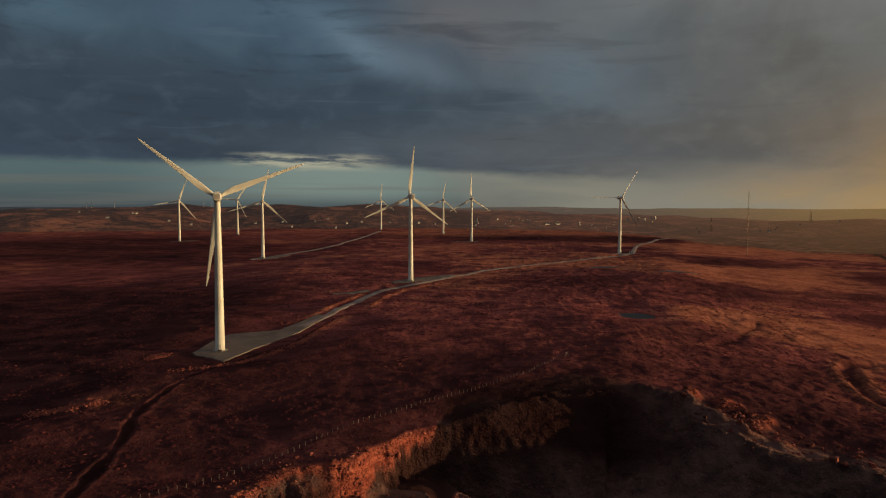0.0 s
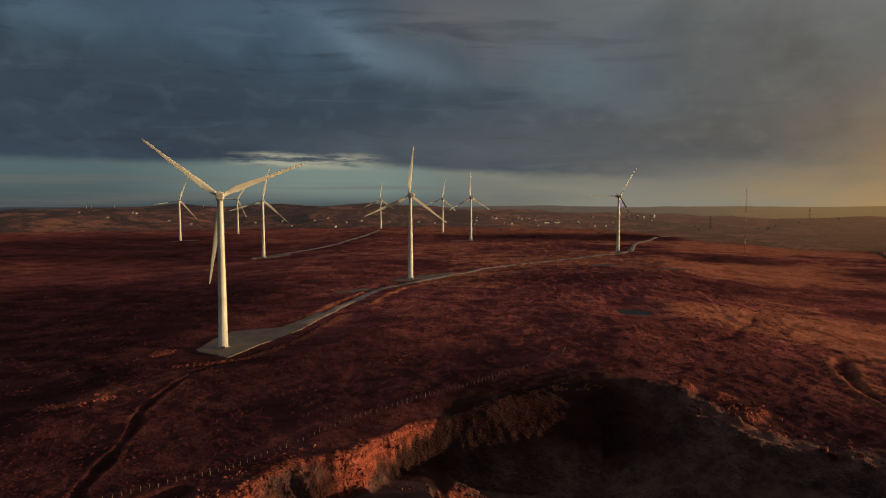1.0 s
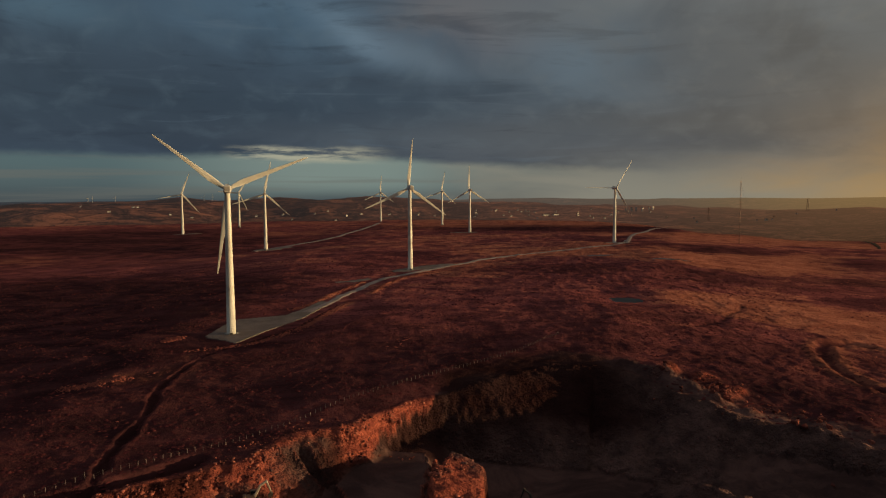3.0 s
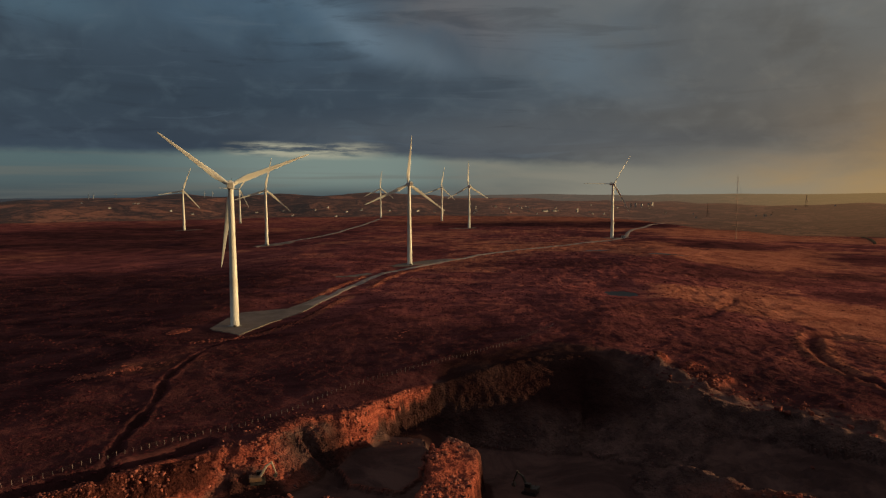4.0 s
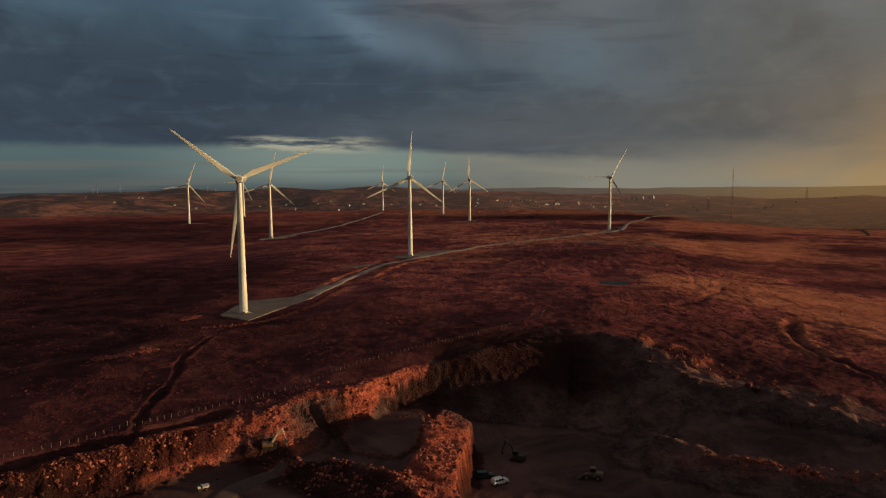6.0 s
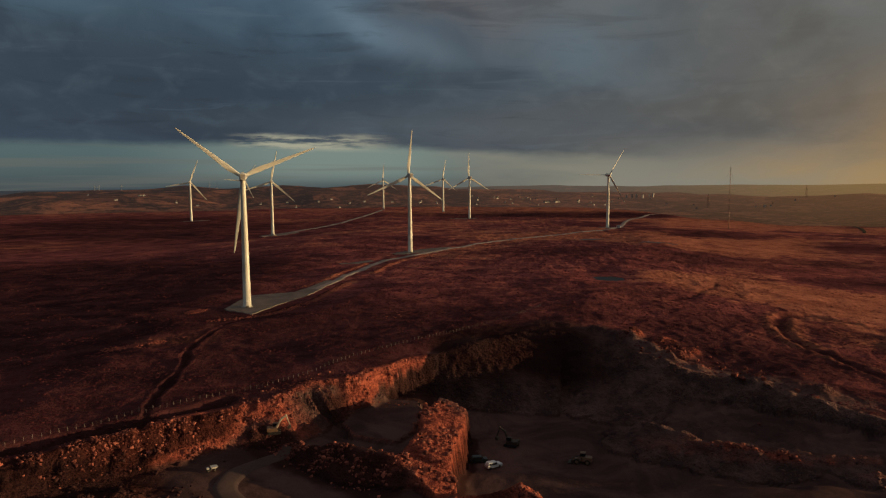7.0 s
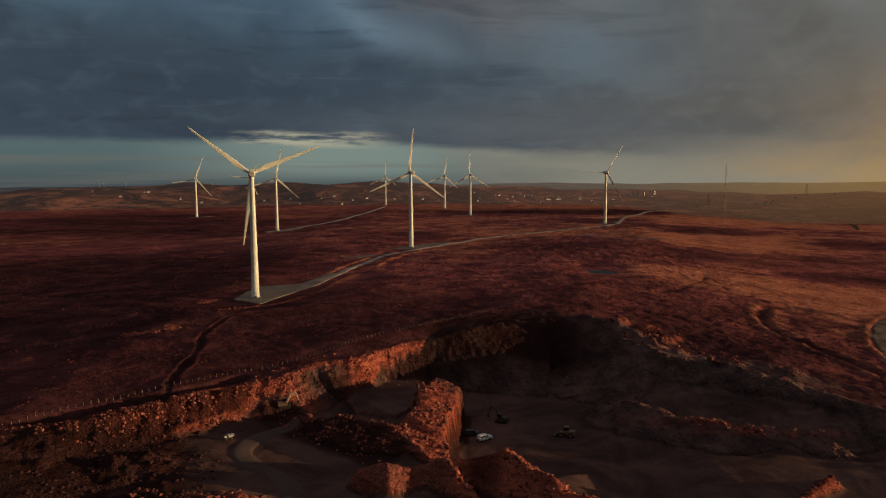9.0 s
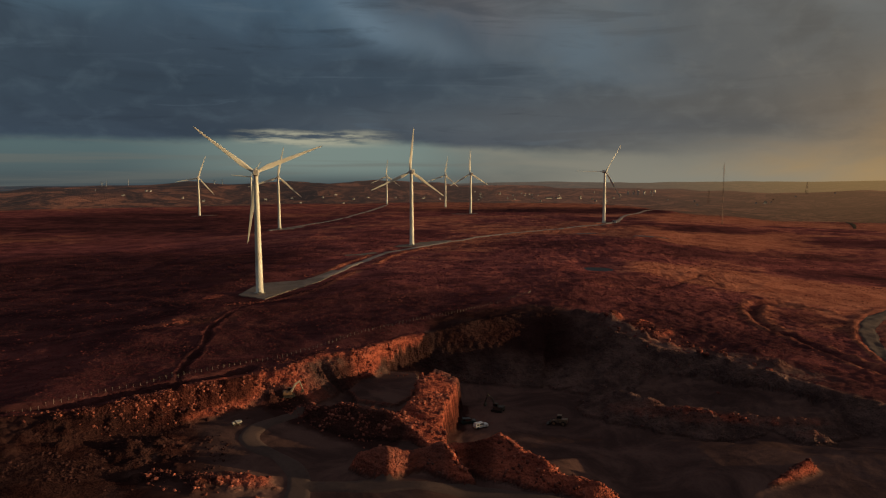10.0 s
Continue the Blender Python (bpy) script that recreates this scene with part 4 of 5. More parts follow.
strip("crane_pad", [(-12, 474, 4), (2, 484, 9), (18, 500, 9), (34, 524, 4)], GRAVEL, "pale crushed-stone pad beside a turbine", "crane pad", lift=0.24)
strip("crane_pad", [(-48, 424, 2), (-36, 428, 5), (-26, 436, 3)], GRAVEL, "small gravel lay-by beside the access road", "lay-by", lift=0.22)
strip("crane_pad", [(218, 708, 5), (234, 716, 10), (250, 730, 5)], GRAVEL, "crushed-stone pad beside a distant turbine", "crane pad", lift=0.3)
strip("crane_pad", [(-166, 722, 5), (-150, 734, 11), (-134, 756, 6)], GRAVEL, "crushed-stone pad beside a distant turbine", "crane pad", lift=0.3)
strip("crane_pad", [(60, 938, 3), (84, 944, 6), (100, 950, 4)], GRAVEL, "narrow crushed-stone pad beside a distant turbine", "crane pad", lift=0.35)
strip("crane_pad", [(-350, 1010, 4), (-335, 1020, 9), (-316, 1034, 5)], GRAVEL, "crushed-stone pad beside a distant turbine", "crane pad", lift=0.35)
strip("haul_road", HAUL_WAY, HAUL, "grey dusty haul road curving down to the quarry", "road", lift=0.3)
strip("haul_road", [(-30, 119, 1.8), (-35, 113, 2.2), (-39, 106, 2.6), (-40, 98, 2.6), (-36, 92, 2.7), (-29, 87, 2.8), (-24, 78, 3.0), (-22.5, 64, 3.2)], HAUL, "compacted dusty track curving across the quarry floor", "track", lift=0.2, step=1.2)
strip("haul_road", [(-24, 74, 3), (-12, 73, 3.0), (4, 72.5, 2.8), (18, 71.5, 3.0), (34, 66.5, 3.2), (56, 60, 3.4), (84, 52, 3.4)], HAUL, "compacted dusty track along the quarry floor", "track", lift=0.2, step=1.2)
strip("drain", [(760, 1070, 3), (720, 1010, 3.5), (650, 900, 3.5), (585, 790, 3), (545, 728, 2)], LEAF, "dark rushy drain line across the moor edge", "drain", lift=0.3, step=6)


strip("pool", [(156, 574, 2.5), (168, 580, 5), (180, 584, 4.5), (192, 583, 2)], PEAT_ROAD, "shallow dark peaty pool on the moor", "pool", lift=0.12)
strip("pool", [(204, 533, 2), (214, 537, 3.5), (226, 538, 3.5), (238, 534, 1.5)], PEAT_ROAD, "shallow dark peaty pool on the moor", "pool", lift=0.12)


def build_pond():
    bm = bmesh.new()
    ring = []
    for k in range(48):
        a = 2 * math.pi * k / 48
        r = 1.12 + 0.22 * noise.noise((math.cos(a) * 2, math.sin(a) * 2, 3.0))
        ring.append(bm.verts.new((POND[0] + 9.0 * r * math.cos(a), POND[1] + 12 * r * math.sin(a), -0.72)))
    bm.faces.new(ring)
    return tagged(part("water", bm, WATER), "small still moorland pond reflecting the grey sky", "pond", kind="structure")


build_pond()


# ---- wind turbines ----
def blade_mesh():
    bm = bmesh.new()
    rings = []
    for k in range(71):
        t = k / 70
        r = 1.1 + 35.0 * t
        if t < 0.05:
            chord, thick = 1.75, 1.75
        else:
            grow = smooth(np.array(t), 0.03, 0.20)
            chord = float(1.75 + (2.6 - 1.75) * grow) * float(1 - 0.78 * max(0.0, (t - 0.2) / 0.8) ** 0.9)
            chord = max(chord * (1 - 0.6 * max(0, (t - 0.96) / 0.04)), 0.3)
            thick = chord * (0.16 + 0.84 * (1 - float(smooth(np.array(t), 0.02, 0.22))))
            thick = max(thick, 0.17)
        twist = radians(15 * (1 - t) ** 1.6 + 1)
        ring = []
        for j in range(20):
            a = 2 * math.pi * j / 20
            cx = math.cos(a) * chord / 2 - (0.18 * chord if t > 0.05 else 0.18 * chord * t / 0.05)
            cy = math.sin(a) * thick / 2 * (1.0 if t < 0.05 else (0.65 + 0.45 * math.cos(a)))
            ring.append((cx * math.cos(twist) - cy * math.sin(twist), cx * math.sin(twist) + cy * math.cos(twist) + 0.9 * t * t, r))
        rings.append(ring)
    return loft(bm, rings)


def build_turbine(at, yaw, phase, label, pitch=0.0):
    """Tower, nacelle with its tail towards local -y, hub and rotor at local +y."""
    x, y, z = at
    root = thing("wind_turbine", label, "wind turbine", pose(x, y, z, 0, 0, yaw), "turbines of the wind farm")
    bm = bmesh.new()
    profile = [(0.0, 1.9), (0.25, 1.9), (0.26, 1.85), (19.9, 1.62), (20.0, 1.645), (20.1, 1.62), (39.9, 1.36), (40.0, 1.385), (40.1, 1.36), (58.2, 1.12), (58.6, 1.18)]
    loft(bm, [[(r * math.cos(2 * math.pi * k / 40), r * math.sin(2 * math.pi * k / 40), h) for k in range(40)] for h, r in profile])
    tower = part("tower", bm, PAINT, root, "tapering tubular steel tower painted off-white", True)
    part("door", box(bmesh.new(), pose(0.0, -1.86, 1.55, 0, 0, 0), (0.9, 0.12, 2.1), 0.05), NACELLE, tower, "grey service door")
    part("door_step", box(bmesh.new(), pose(0.0, -2.5, 0.25, 0, 0, 0), (1.3, 1.2, 0.5), 0.03), DARK, tower)
    bm = bmesh.new()
    rings = []
    for yy, w, h, dz in ((-6.6, 2.5, 2.4, 0.1), (-6.3, 2.9, 2.9, 0.05), (-4.5, 3.15, 3.25, 0), (1.2, 3.15, 3.3, 0), (2.2, 2.8, 2.9, 0), (2.7, 2.2, 2.2, 0)):
        ring = []
        for k in range(24):
            a = 2 * math.pi * (k + 0.5) / 24
            c, s = math.cos(a), math.sin(a)
            f = (abs(c) ** 5 + abs(s) ** 5) ** (-1 / 5)
            ring.append((c * f * w / 2, yy, s * f * h / 2 + 60.2 + dz))
        rings.append(ring)
    nacelle = part("nacelle", loft(bm, rings), NACELLE, root, "box-shaped nacelle with rounded edges", False)
    part("rear_hatch", box(bmesh.new(), pose(0, -6.62, 60.2), (1.9, 0.06, 1.9), 0.02), HATCH, nacelle, "beige rear vent panel")
    part("roof_vent", box(bmesh.new(), pose(0, -3.6, 62.0), (1.5, 2.2, 0.5), 0.1), NACELLE, nacelle)
    part("wind_vane", tube(bmesh.new(), (0.5, -5.6, 61.6), (0.5, -5.6, 63.3), 0.06, 0.04, 6), DARK, nacelle)
    part("yaw_bearing", tube(bmesh.new(), (0, 0, 58.5), (0, 0, 58.9), 1.35, 1.35, 24), DARK, nacelle)
    bm = bmesh.new()
    rings = []
    for yy, r in ((-1.2, 1.15), (-0.9, 1.4), (0.4, 1.4), (1.1, 1.1), (1.6, 0.7), (1.85, 0.25)):
        rings.append([(r * math.cos(2 * math.pi * k / 24), yy, r * math.sin(2 * math.pi * k / 24)) for k in range(24)])
    hub = part("hub", loft(bm, rings), NACELLE, root, "rounded spinner", True, Matrix.Translation((0, 3.6, 60.2)) @ pose(0, 0, 0, 4, 0, 0) @ pose(0, 0, 0, 0, phase, 0))
    first = None
    for k in range(3):
        turn = pose(0, 0, 0, 0, 120 * k, 0) @ pose(0, 0, 0, 0, 0, pitch)
        if first is None:
            first = part("blade", blade_mesh(), PAINT, hub, "long tapering off-white blade", True, turn)
        else:
            b = new("blade", first.data)
            b.parent, b.matrix_basis = hub, turn
            tagged(b, "long tapering off-white blade")
    return root


TURBINES = [(-75.0, 267.7, 0.0, 14, 68, "tall off-white wind turbine on a crushed-stone pad, blades in a Y"),
            (1.6, 482, 2.4, 14, 5, "off-white wind turbine beside the winding access road"),
            (229, 715, 1.5, -176, -30, "parked off-white wind turbine turned aside from the wind"),
            (-155, 728, -0.7, 14, 12, "off-white wind turbine on a pale pad across the moor"),
            (90.3, 945, 3.1, 14, 0, "off-white wind turbine on the far moor"),
            (-53.7, 1394, -1.0, 14, 5, "distant off-white wind turbine at the plateau edge"),
            (-338, 1017, -1.1, 14, 20, "distant off-white wind turbine on dark heather"),
            (64.2, 1198, 1.8, 14, 10, "distant off-white wind turbine behind the access roads"),
            (-303, 1220, 2.5, 14, 35, "distant off-white wind turbine behind a nearer one")]


def build_turbines():
    for k, (x, y, z, yaw, phase, label) in enumerate(TURBINES):
        g = ground_z(x, y)
        bm = tube(bmesh.new(), (0, 0, -1.5), (0, 0, 0.22), 2.9, 2.75, 40)
        plinth = part("foundation_plinth", bm, CONCRETE, at=pose(x, y, max(z, g) + 0.2))
        tagged(plinth, "round concrete foundation plinth under a turbine tower", "plinth", "turbine foundations")
        build_turbine((x, y, max(z, g) + 0.42), yaw, phase, label, 50.0 if "parked" in label else 0.0)


build_turbines()


# ---- fence on the quarry rim ----
FENCE = [(-112, 80, 0), (-99, 93, 0), (-90, 102, 0), (-80, 111, 0), (-70, 119.5, 0), (-56, 133.5, 0), (-44, 142.5, 0), (-33, 153, 0), (-22, 166, 0), (-14, 175, 0), (-4, 183, 0), (6, 192, 0), (18, 203, 0), (29, 213.5, 0), (42, 227, 0), (60, 249.5, 0)]


def build_fence():
    rnd = random.Random(4)
    root = thing("fence", "wooden post and wire fence along the quarry rim", "fence", pose(0, 0, 0))
    bm = bmesh.new()
    tube(bm, (0, 0, -0.4), (0, 0, 1.0), 0.058, 0.052, 8)
    first = part("post", bm, WOOD, root)
    mesh = first.data
    places, gone, last = [], 0.0, None
    for p in resample(FENCE, 0.1):
        gone += 0.0 if last is None else math.hypot(p[0] - last[0], p[1] - last[1])
        if last is None or gone >= 1.75:
            places.append((p[0], p[1], ground_z(p[0], p[1])))
            gone = 0.0
        last = p
    for k, (x, y, z) in enumerate(places):
        ob = first if k == 0 else new("post", mesh)
        ob.parent = root
        tall = 1.0 + (0.35 if k % 17 == 0 else rnd.uniform(-0.06, 0.06))
        ob.matrix_basis = pose(x, y, z, rnd.uniform(-4, 4), rnd.uniform(-4, 4), rnd.uniform(0, 360)) @ Matrix.Diagonal((1, 1, tall, 1))
    for h in (0.5, 1.0):
        bm = bmesh.new()
        loft(bm, [[(x + 0.008 * math.cos(a), y, z + h + 0.008 * math.sin(a)) for a in (0.3, 2.4, 4.5)] for x, y, z in places])
        part("wire", bm, WIRE, root)
    x, y, z = places[-1]
    part("strainer_brace", tube(bmesh.new(), (x - 1.6, y - 1.9, z + 0.05), (x, y, z + 1.25), 0.09, 0.09, 8), WOOD, root, "pale diagonal brace of the end post")


build_fence()


# ---- boulders and rubble ----
def rock_mesh(name, seed, sub=2):
    rnd = random.Random(seed)
    bm = bmesh.new()
    bmesh.ops.create_cube(bm, size=1.5)
    bmesh.ops.subdivide_edges(bm, edges=list(bm.edges), cuts=1, use_grid_fill=True)
    planes = [(Vector((rnd.gauss(0, 1), rnd.gauss(0, 1), rnd.gauss(0, 0.8))).normalized(), rnd.uniform(0.55, 0.85)) for _ in range(7)]
    for v in bm.verts:
        v.co += Vector((rnd.gauss(0, 0.09), rnd.gauss(0, 0.09), rnd.gauss(0, 0.09)))
        for nrm, off in planes:
            over = v.co.dot(nrm) - off
            if over > 0:
                v.co -= nrm * over
    squash = (rnd.uniform(0.85, 1.35), rnd.uniform(0.75, 1.1), rnd.uniform(0.6, 0.9))
    for v in bm.verts:
        v.co = Vector((v.co.x * squash[0], v.co.y * squash[1], v.co.z * squash[2]))
    mesh = bpy.data.meshes.new(name)
    bm.to_mesh(mesh)
    bm.free()
    mesh.materials.append(BOULDER)
    return mesh


def build_boulders():
    rnd = random.Random(11)
    kinds = [rock_mesh("boulder", 20 + k) for k in range(9)]
    runs = [([(-94, 89.5), (-86, 94.5), (-78, 100), (-68, 107), (-58, 115), (-50, 122.5), (-44, 128)], 3.2, 80, 0.18, 0.55, "rough red-lit gritstone boulder on the rubble bank under the rim", "boulders below the rim"),
            ([(-33, 120), (-24, 115), (-13, 108), (-4, 101.5), (2, 98)], 3.4, 54, 0.3, 1.0, "broken gritstone block on the heap by the quarry track", "boulders on the middle heap"),
            ([(-56, 73), (-44, 71), (-35, 73)], 3.0, 24, 0.35, 1.1, "tumbled gritstone boulder beside the curving haul track", "boulders beside the haul track"),
            ([(84, 197), (93, 188), (101, 178), (110, 167), (124, 154)], 12.0, 96, 0.3, 1.25, "weathered boulder on the spoil at the quarry edge", "boulders on the spoil"),
            ([(-12, 155), (-4, 155), (4, 151)], 1.5, 14, 0.25, 0.6, "loose block on the edge of the quarry bench", "blocks on the bench edge")]
    for line, wide, count, small, large, label, group in runs:
        pts = resample([(*p, 0) for p in line], 0.5)
        for _ in range(count):
            p = rnd.choice(pts)
            x, y = p[0] + rnd.gauss(0, wide * 0.55), p[1] + rnd.gauss(0, wide * 0.55)
            s = small + (large - small) * rnd.random() ** 2.2
            ob = new("boulder", rnd.choice(kinds))
            ob.matrix_basis = pose(x, y, ground_z(x, y) + 0.22 * s, rnd.uniform(-25, 25), rnd.uniform(-25, 25), rnd.uniform(0, 360)) @ Matrix.Scale(s, 4)
            tagged(ob, label, "boulder", group)
    for x, y, s in ((86.5, 203, 1.7), (80.5, 193, 1.3), (112.5, 156, 1.2), (103.7, 158, 1.1), (98, 184, 1.0), (101.4, 137.2, 0.8)):
        ob = new("boulder", rnd.choice(kinds))
        ob.matrix_basis = pose(x, y, ground_z(x, y) + 0.2 * s, 10, 5, rnd.uniform(0, 360)) @ Matrix.Scale(s, 4)
        tagged(ob, "large pale boulder perched on a spoil mound", "boulder", "boulders on the spoil")


build_boulders()


def scatter_mesh(name, base_v, base_f, xy, size, tall, turn, mat, sink):
    """Many small copies of one little shape, joined into one mesh."""
    n, k = len(xy), len(base_v)
    z = np.array([ground_z(x, y) for x, y in xy])
    c, s = np.cos(turn)[:, None], np.sin(turn)[:, None]
    bx, by, bz = base_v[None, :, 0], base_v[None, :, 1], base_v[None, :, 2]
    rnd = np.random.RandomState(len(xy))
    wob = 1 + 0.95 * (rnd.rand(n, k) - 0.5)
    vx = xy[:, :1] + (bx * c - by * s) * size[:, None] * wob
    vy = xy[:, 1:] + (bx * s + by * c) * size[:, None] * wob
    vz = z[:, None] + bz * tall[:, None] * wob - sink * tall[:, None]
    faces = (base_f[None] + (np.arange(n) * k)[:, None, None]).reshape(-1, base_f.shape[1])
    mesh = bpy.data.meshes.new(name)
    mesh.vertices.add(n * k)
    mesh.vertices.foreach_set("co", np.stack([vx, vy, vz], -1).astype(np.float32).ravel())
    mesh.loops.add(faces.size)
    mesh.polygons.add(len(faces))
    mesh.loops.foreach_set("vertex_index", faces.ravel().astype(np.int32))
    mesh.polygons.foreach_set("loop_start", (np.arange(len(faces)) * faces.shape[1]).astype(np.int32))
    mesh.update()
    mesh.validate()
    mesh.materials.append(mat)
    return new(name, mesh)


def masks_at(xy):
    i = np.clip(np.searchsorted(GX, xy[:, 0]), 0, len(GX) - 1)
    j = np.clip(np.searchsorted(GY, xy[:, 1]), 0, len(GY) - 1)
    return {k: v[j, i] for k, v in MASKS.items()}


def build_stuff():
    rnd = np.random.RandomState(5)
    bm = bmesh.new()
    bmesh.ops.create_cube(bm, size=1.35)
    bmesh.ops.triangulate(bm, faces=list(bm.faces))
    bm.verts.index_update()
    ico_v = np.array([v.co[:] for v in bm.verts])
    ico_f = np.array([[v.index for v in f.verts] for f in bm.faces])
    bm.free()
    xy = np.stack([rnd.uniform(-105, 135, 60000), rnd.uniform(62, 212, 60000)], -1)
    m = masks_at(xy)
    clump = fbm(xy[:, 0] / 7, xy[:, 1] / 7, 3, 0.6, 131)
    loose = (m["rock"] > 0.5) & (m["peat"] < 0.3) & (m["gravel"] < 0.4) & (clump > -0.1)
    # the second batch is coloured dark to go with the slopes' painted shade
    for name, mat, keep, count, big, label in (("rubble", BOULDER, loose & (m["shale"] < 0.35), 11000, 0.62, "scattered red sandstone rubble on the quarry slopes"),
                                               ("shale_debris", SHADE_STONE, loose & (m["shale"] >= 0.35), 1500, 0.40, "stone debris on the quarry slopes, coloured dark for shade")):
        at = xy[keep][:count]
        size = 0.10 + big * rnd.rand(len(at)) ** 3
        tagged(scatter_mesh(name, ico_v, ico_f, at, size, size * 0.8, rnd.rand(len(at)) * 6.28, mat, 0.1), label, "rubble", kind="stuff")
    # extra loose stone on the rubble bank and the middle heap
    at = []
    for line, wide, count in (([(-84, 94.5), (-78, 99), (-68, 106.5), (-58, 114.5), (-50, 122), (-44, 127.5), (-38, 130)], 3.0, 1500), ([(-33, 120), (-24, 115), (-13, 107), (-4, 101)], 2.6, 1500), ([(-56, 73), (-44, 71), (-35, 73)], 2.5, 260), ([(-40, 140), (-33, 148), (-24, 154), (-12, 160)], 2.0, 110)):
        pts = np.array([p[:2] for p in resample([(*p, 0) for p in line], 0.4)])
        at.append(pts[rnd.randint(0, len(pts), count)] + rnd.normal(0, wide, (count, 2)))
    at = np.concatenate(at)
    at = at[fbm(at[:, 0] / 4, at[:, 1] / 4, 3, 0.6, 151) > 0.04]
    size = 0.10 + 0.42 * rnd.rand(len(at)) ** 2.2
    tagged(scatter_mesh("loose_stone", ico_v, ico_f, at, size, size * 0.85, rnd.rand(len(at)) * 6.28, BOULDER, 0.0), "loose broken gritstone heaped below the rim", "rubble", kind="stuff")
    # debris on the low ground in the west of the pit, darkened as painted shade
    at = np.stack([rnd.uniform(-104, -42, 9000), rnd.uniform(66, 112, 9000)], -1)
    deep = np.array([ground_z(x, y) for x, y in at]) < -3.6
    at = at[deep & (fbm(at[:, 0] / 6, at[:, 1] / 6, 3, 0.6, 165) > -0.05)][:750]
    size = 0.08 + 0.5 * rnd.rand(len(at)) ** 3
    tagged(scatter_mesh("shale_debris", ico_v, ico_f, at, size, size * 0.8, rnd.rand(len(at)) * 6.28, DEEP_SHADE_STONE, 0.1), "stone debris on the low quarry ground, coloured dark for shade", "rubble", kind="stuff")
    # low domes of heather and bent grass
    dome_v = np.array([(math.cos(a), math.sin(a), 0.0) for a in np.arange(6) * math.pi / 3] + [(0.55 * math.cos(a + 0.5), 0.55 * math.sin(a + 0.5), 0.72) for a in np.arange(3) * 2.094] + [(0.0, 0.0, 1.0)])
    dome_f = np.array([(0, 1, 6), (1, 2, 7), (2, 3, 7), (3, 4, 8), (4, 5, 8), (5, 0, 6), (1, 7, 6), (3, 8, 7), (5, 6, 8), (6, 7, 9), (7, 8, 9), (8, 6, 9)])
    for name, mat, count, low, high, label in (("heather", TUFT, 24000, 105, 620, "low clumps of dead heather on the moor"), ("bent_grass", BANK, 8000, 105, 620, "tussocks of pale bent grass on the moor")):
        az = rnd.uniform(-0.68, 0.68, count * 2)
        r = low * (high / low) ** (rnd.rand(count * 2) ** 0.85)
        xy = np.stack([r * np.sin(az), r * np.cos(az) - 35], -1)
        m = masks_at(xy)
        clump = fbm(xy[:, 0] / 22, xy[:, 1] / 30, 4, 0.6, 141)
        straw = m["grass"] + clump
        keep = (m["rock"] < 0.2) & (m["peat"] < 0.2)
        keep &= (straw > 0.66) if name == "bent_grass" else (straw < 0.62)
        for line, wide in ((ROAD, 4.2), ([(-80, 262, 0), (-72, 284, 0), (-51, 318, 0)], 15), ([(285, 284, 0), (250, 264, 0), (218, 232, 0), (196, 198, 0), (184, 168, 0), (186, 138, 0)], 6.5), ([(2, 484, 0), (34, 524, 0)], 10)):
            keep &= along(xy[:, 0], xy[:, 1], [(p[0], p[1], 0) for p in line])[0] > wide
        keep &= np.hypot((xy[:, 0] - POND[0]) / 12, (xy[:, 1] - POND[1]) / 20) > 1
        xy = xy[keep][:count]
        dist = np.hypot(xy[:, 0], xy[:, 1] + 35)
        size = (0.22 + 0.45 * rnd.rand(len(xy)) ** 2) * (0.8 + dist / 600)
        tall = size * (0.16 + 0.2 * rnd.rand(len(xy)))
        if name == "bent_grass":
            more = []
            for line in BERMS + [[(-104, 188, 0), (-90, 196, 0)], [(-97, 256, 0), (-95, 262, 0)]]:
                pts = np.array([p[:2] for p in resample([(p[0], p[1], 0) for p in line], 0.5)])
                more.append(pts[rnd.randint(0, len(pts), 420)] + rnd.normal(0, 1.5, (420, 2)))
            more = np.concatenate(more)
            xy, size = np.concatenate([xy, more]), np.concatenate([size, 0.2 + 0.4 * rnd.rand(len(more))])
            tall = np.concatenate([tall, size[-len(more):] * 0.8])
        tagged(scatter_mesh(name, dome_v, dome_f, xy, size, tall, rnd.rand(len(xy)) * 6.28, mat, 0.15), label, "vegetation", kind="stuff")


build_stuff()


# ---- vehicles and machines in the quarry ----
def wheel(parent, at, radius, width, rim_mat):
    bm = bmesh.new()
    rings = []
    for yy, r in ((-0.5, 0.62), (-0.5, 0.9), (-0.36, 1.0), (0.36, 1.0), (0.5, 0.9), (0.5, 0.62)):
        rings.append([(radius * r * math.cos(2 * math.pi * k / 20), yy * width, radius * r * math.sin(2 * math.pi * k / 20)) for k in range(20)])
    tyre = part("wheel", loft(bm, rings), RUBBER, parent, "black rubber tyre", True, at)
    part("rim", tube(bmesh.new(), (0, -width * 0.52, 0), (0, width * 0.52, 0), radius * 0.6, radius * 0.6, 16), rim_mat, tyre)


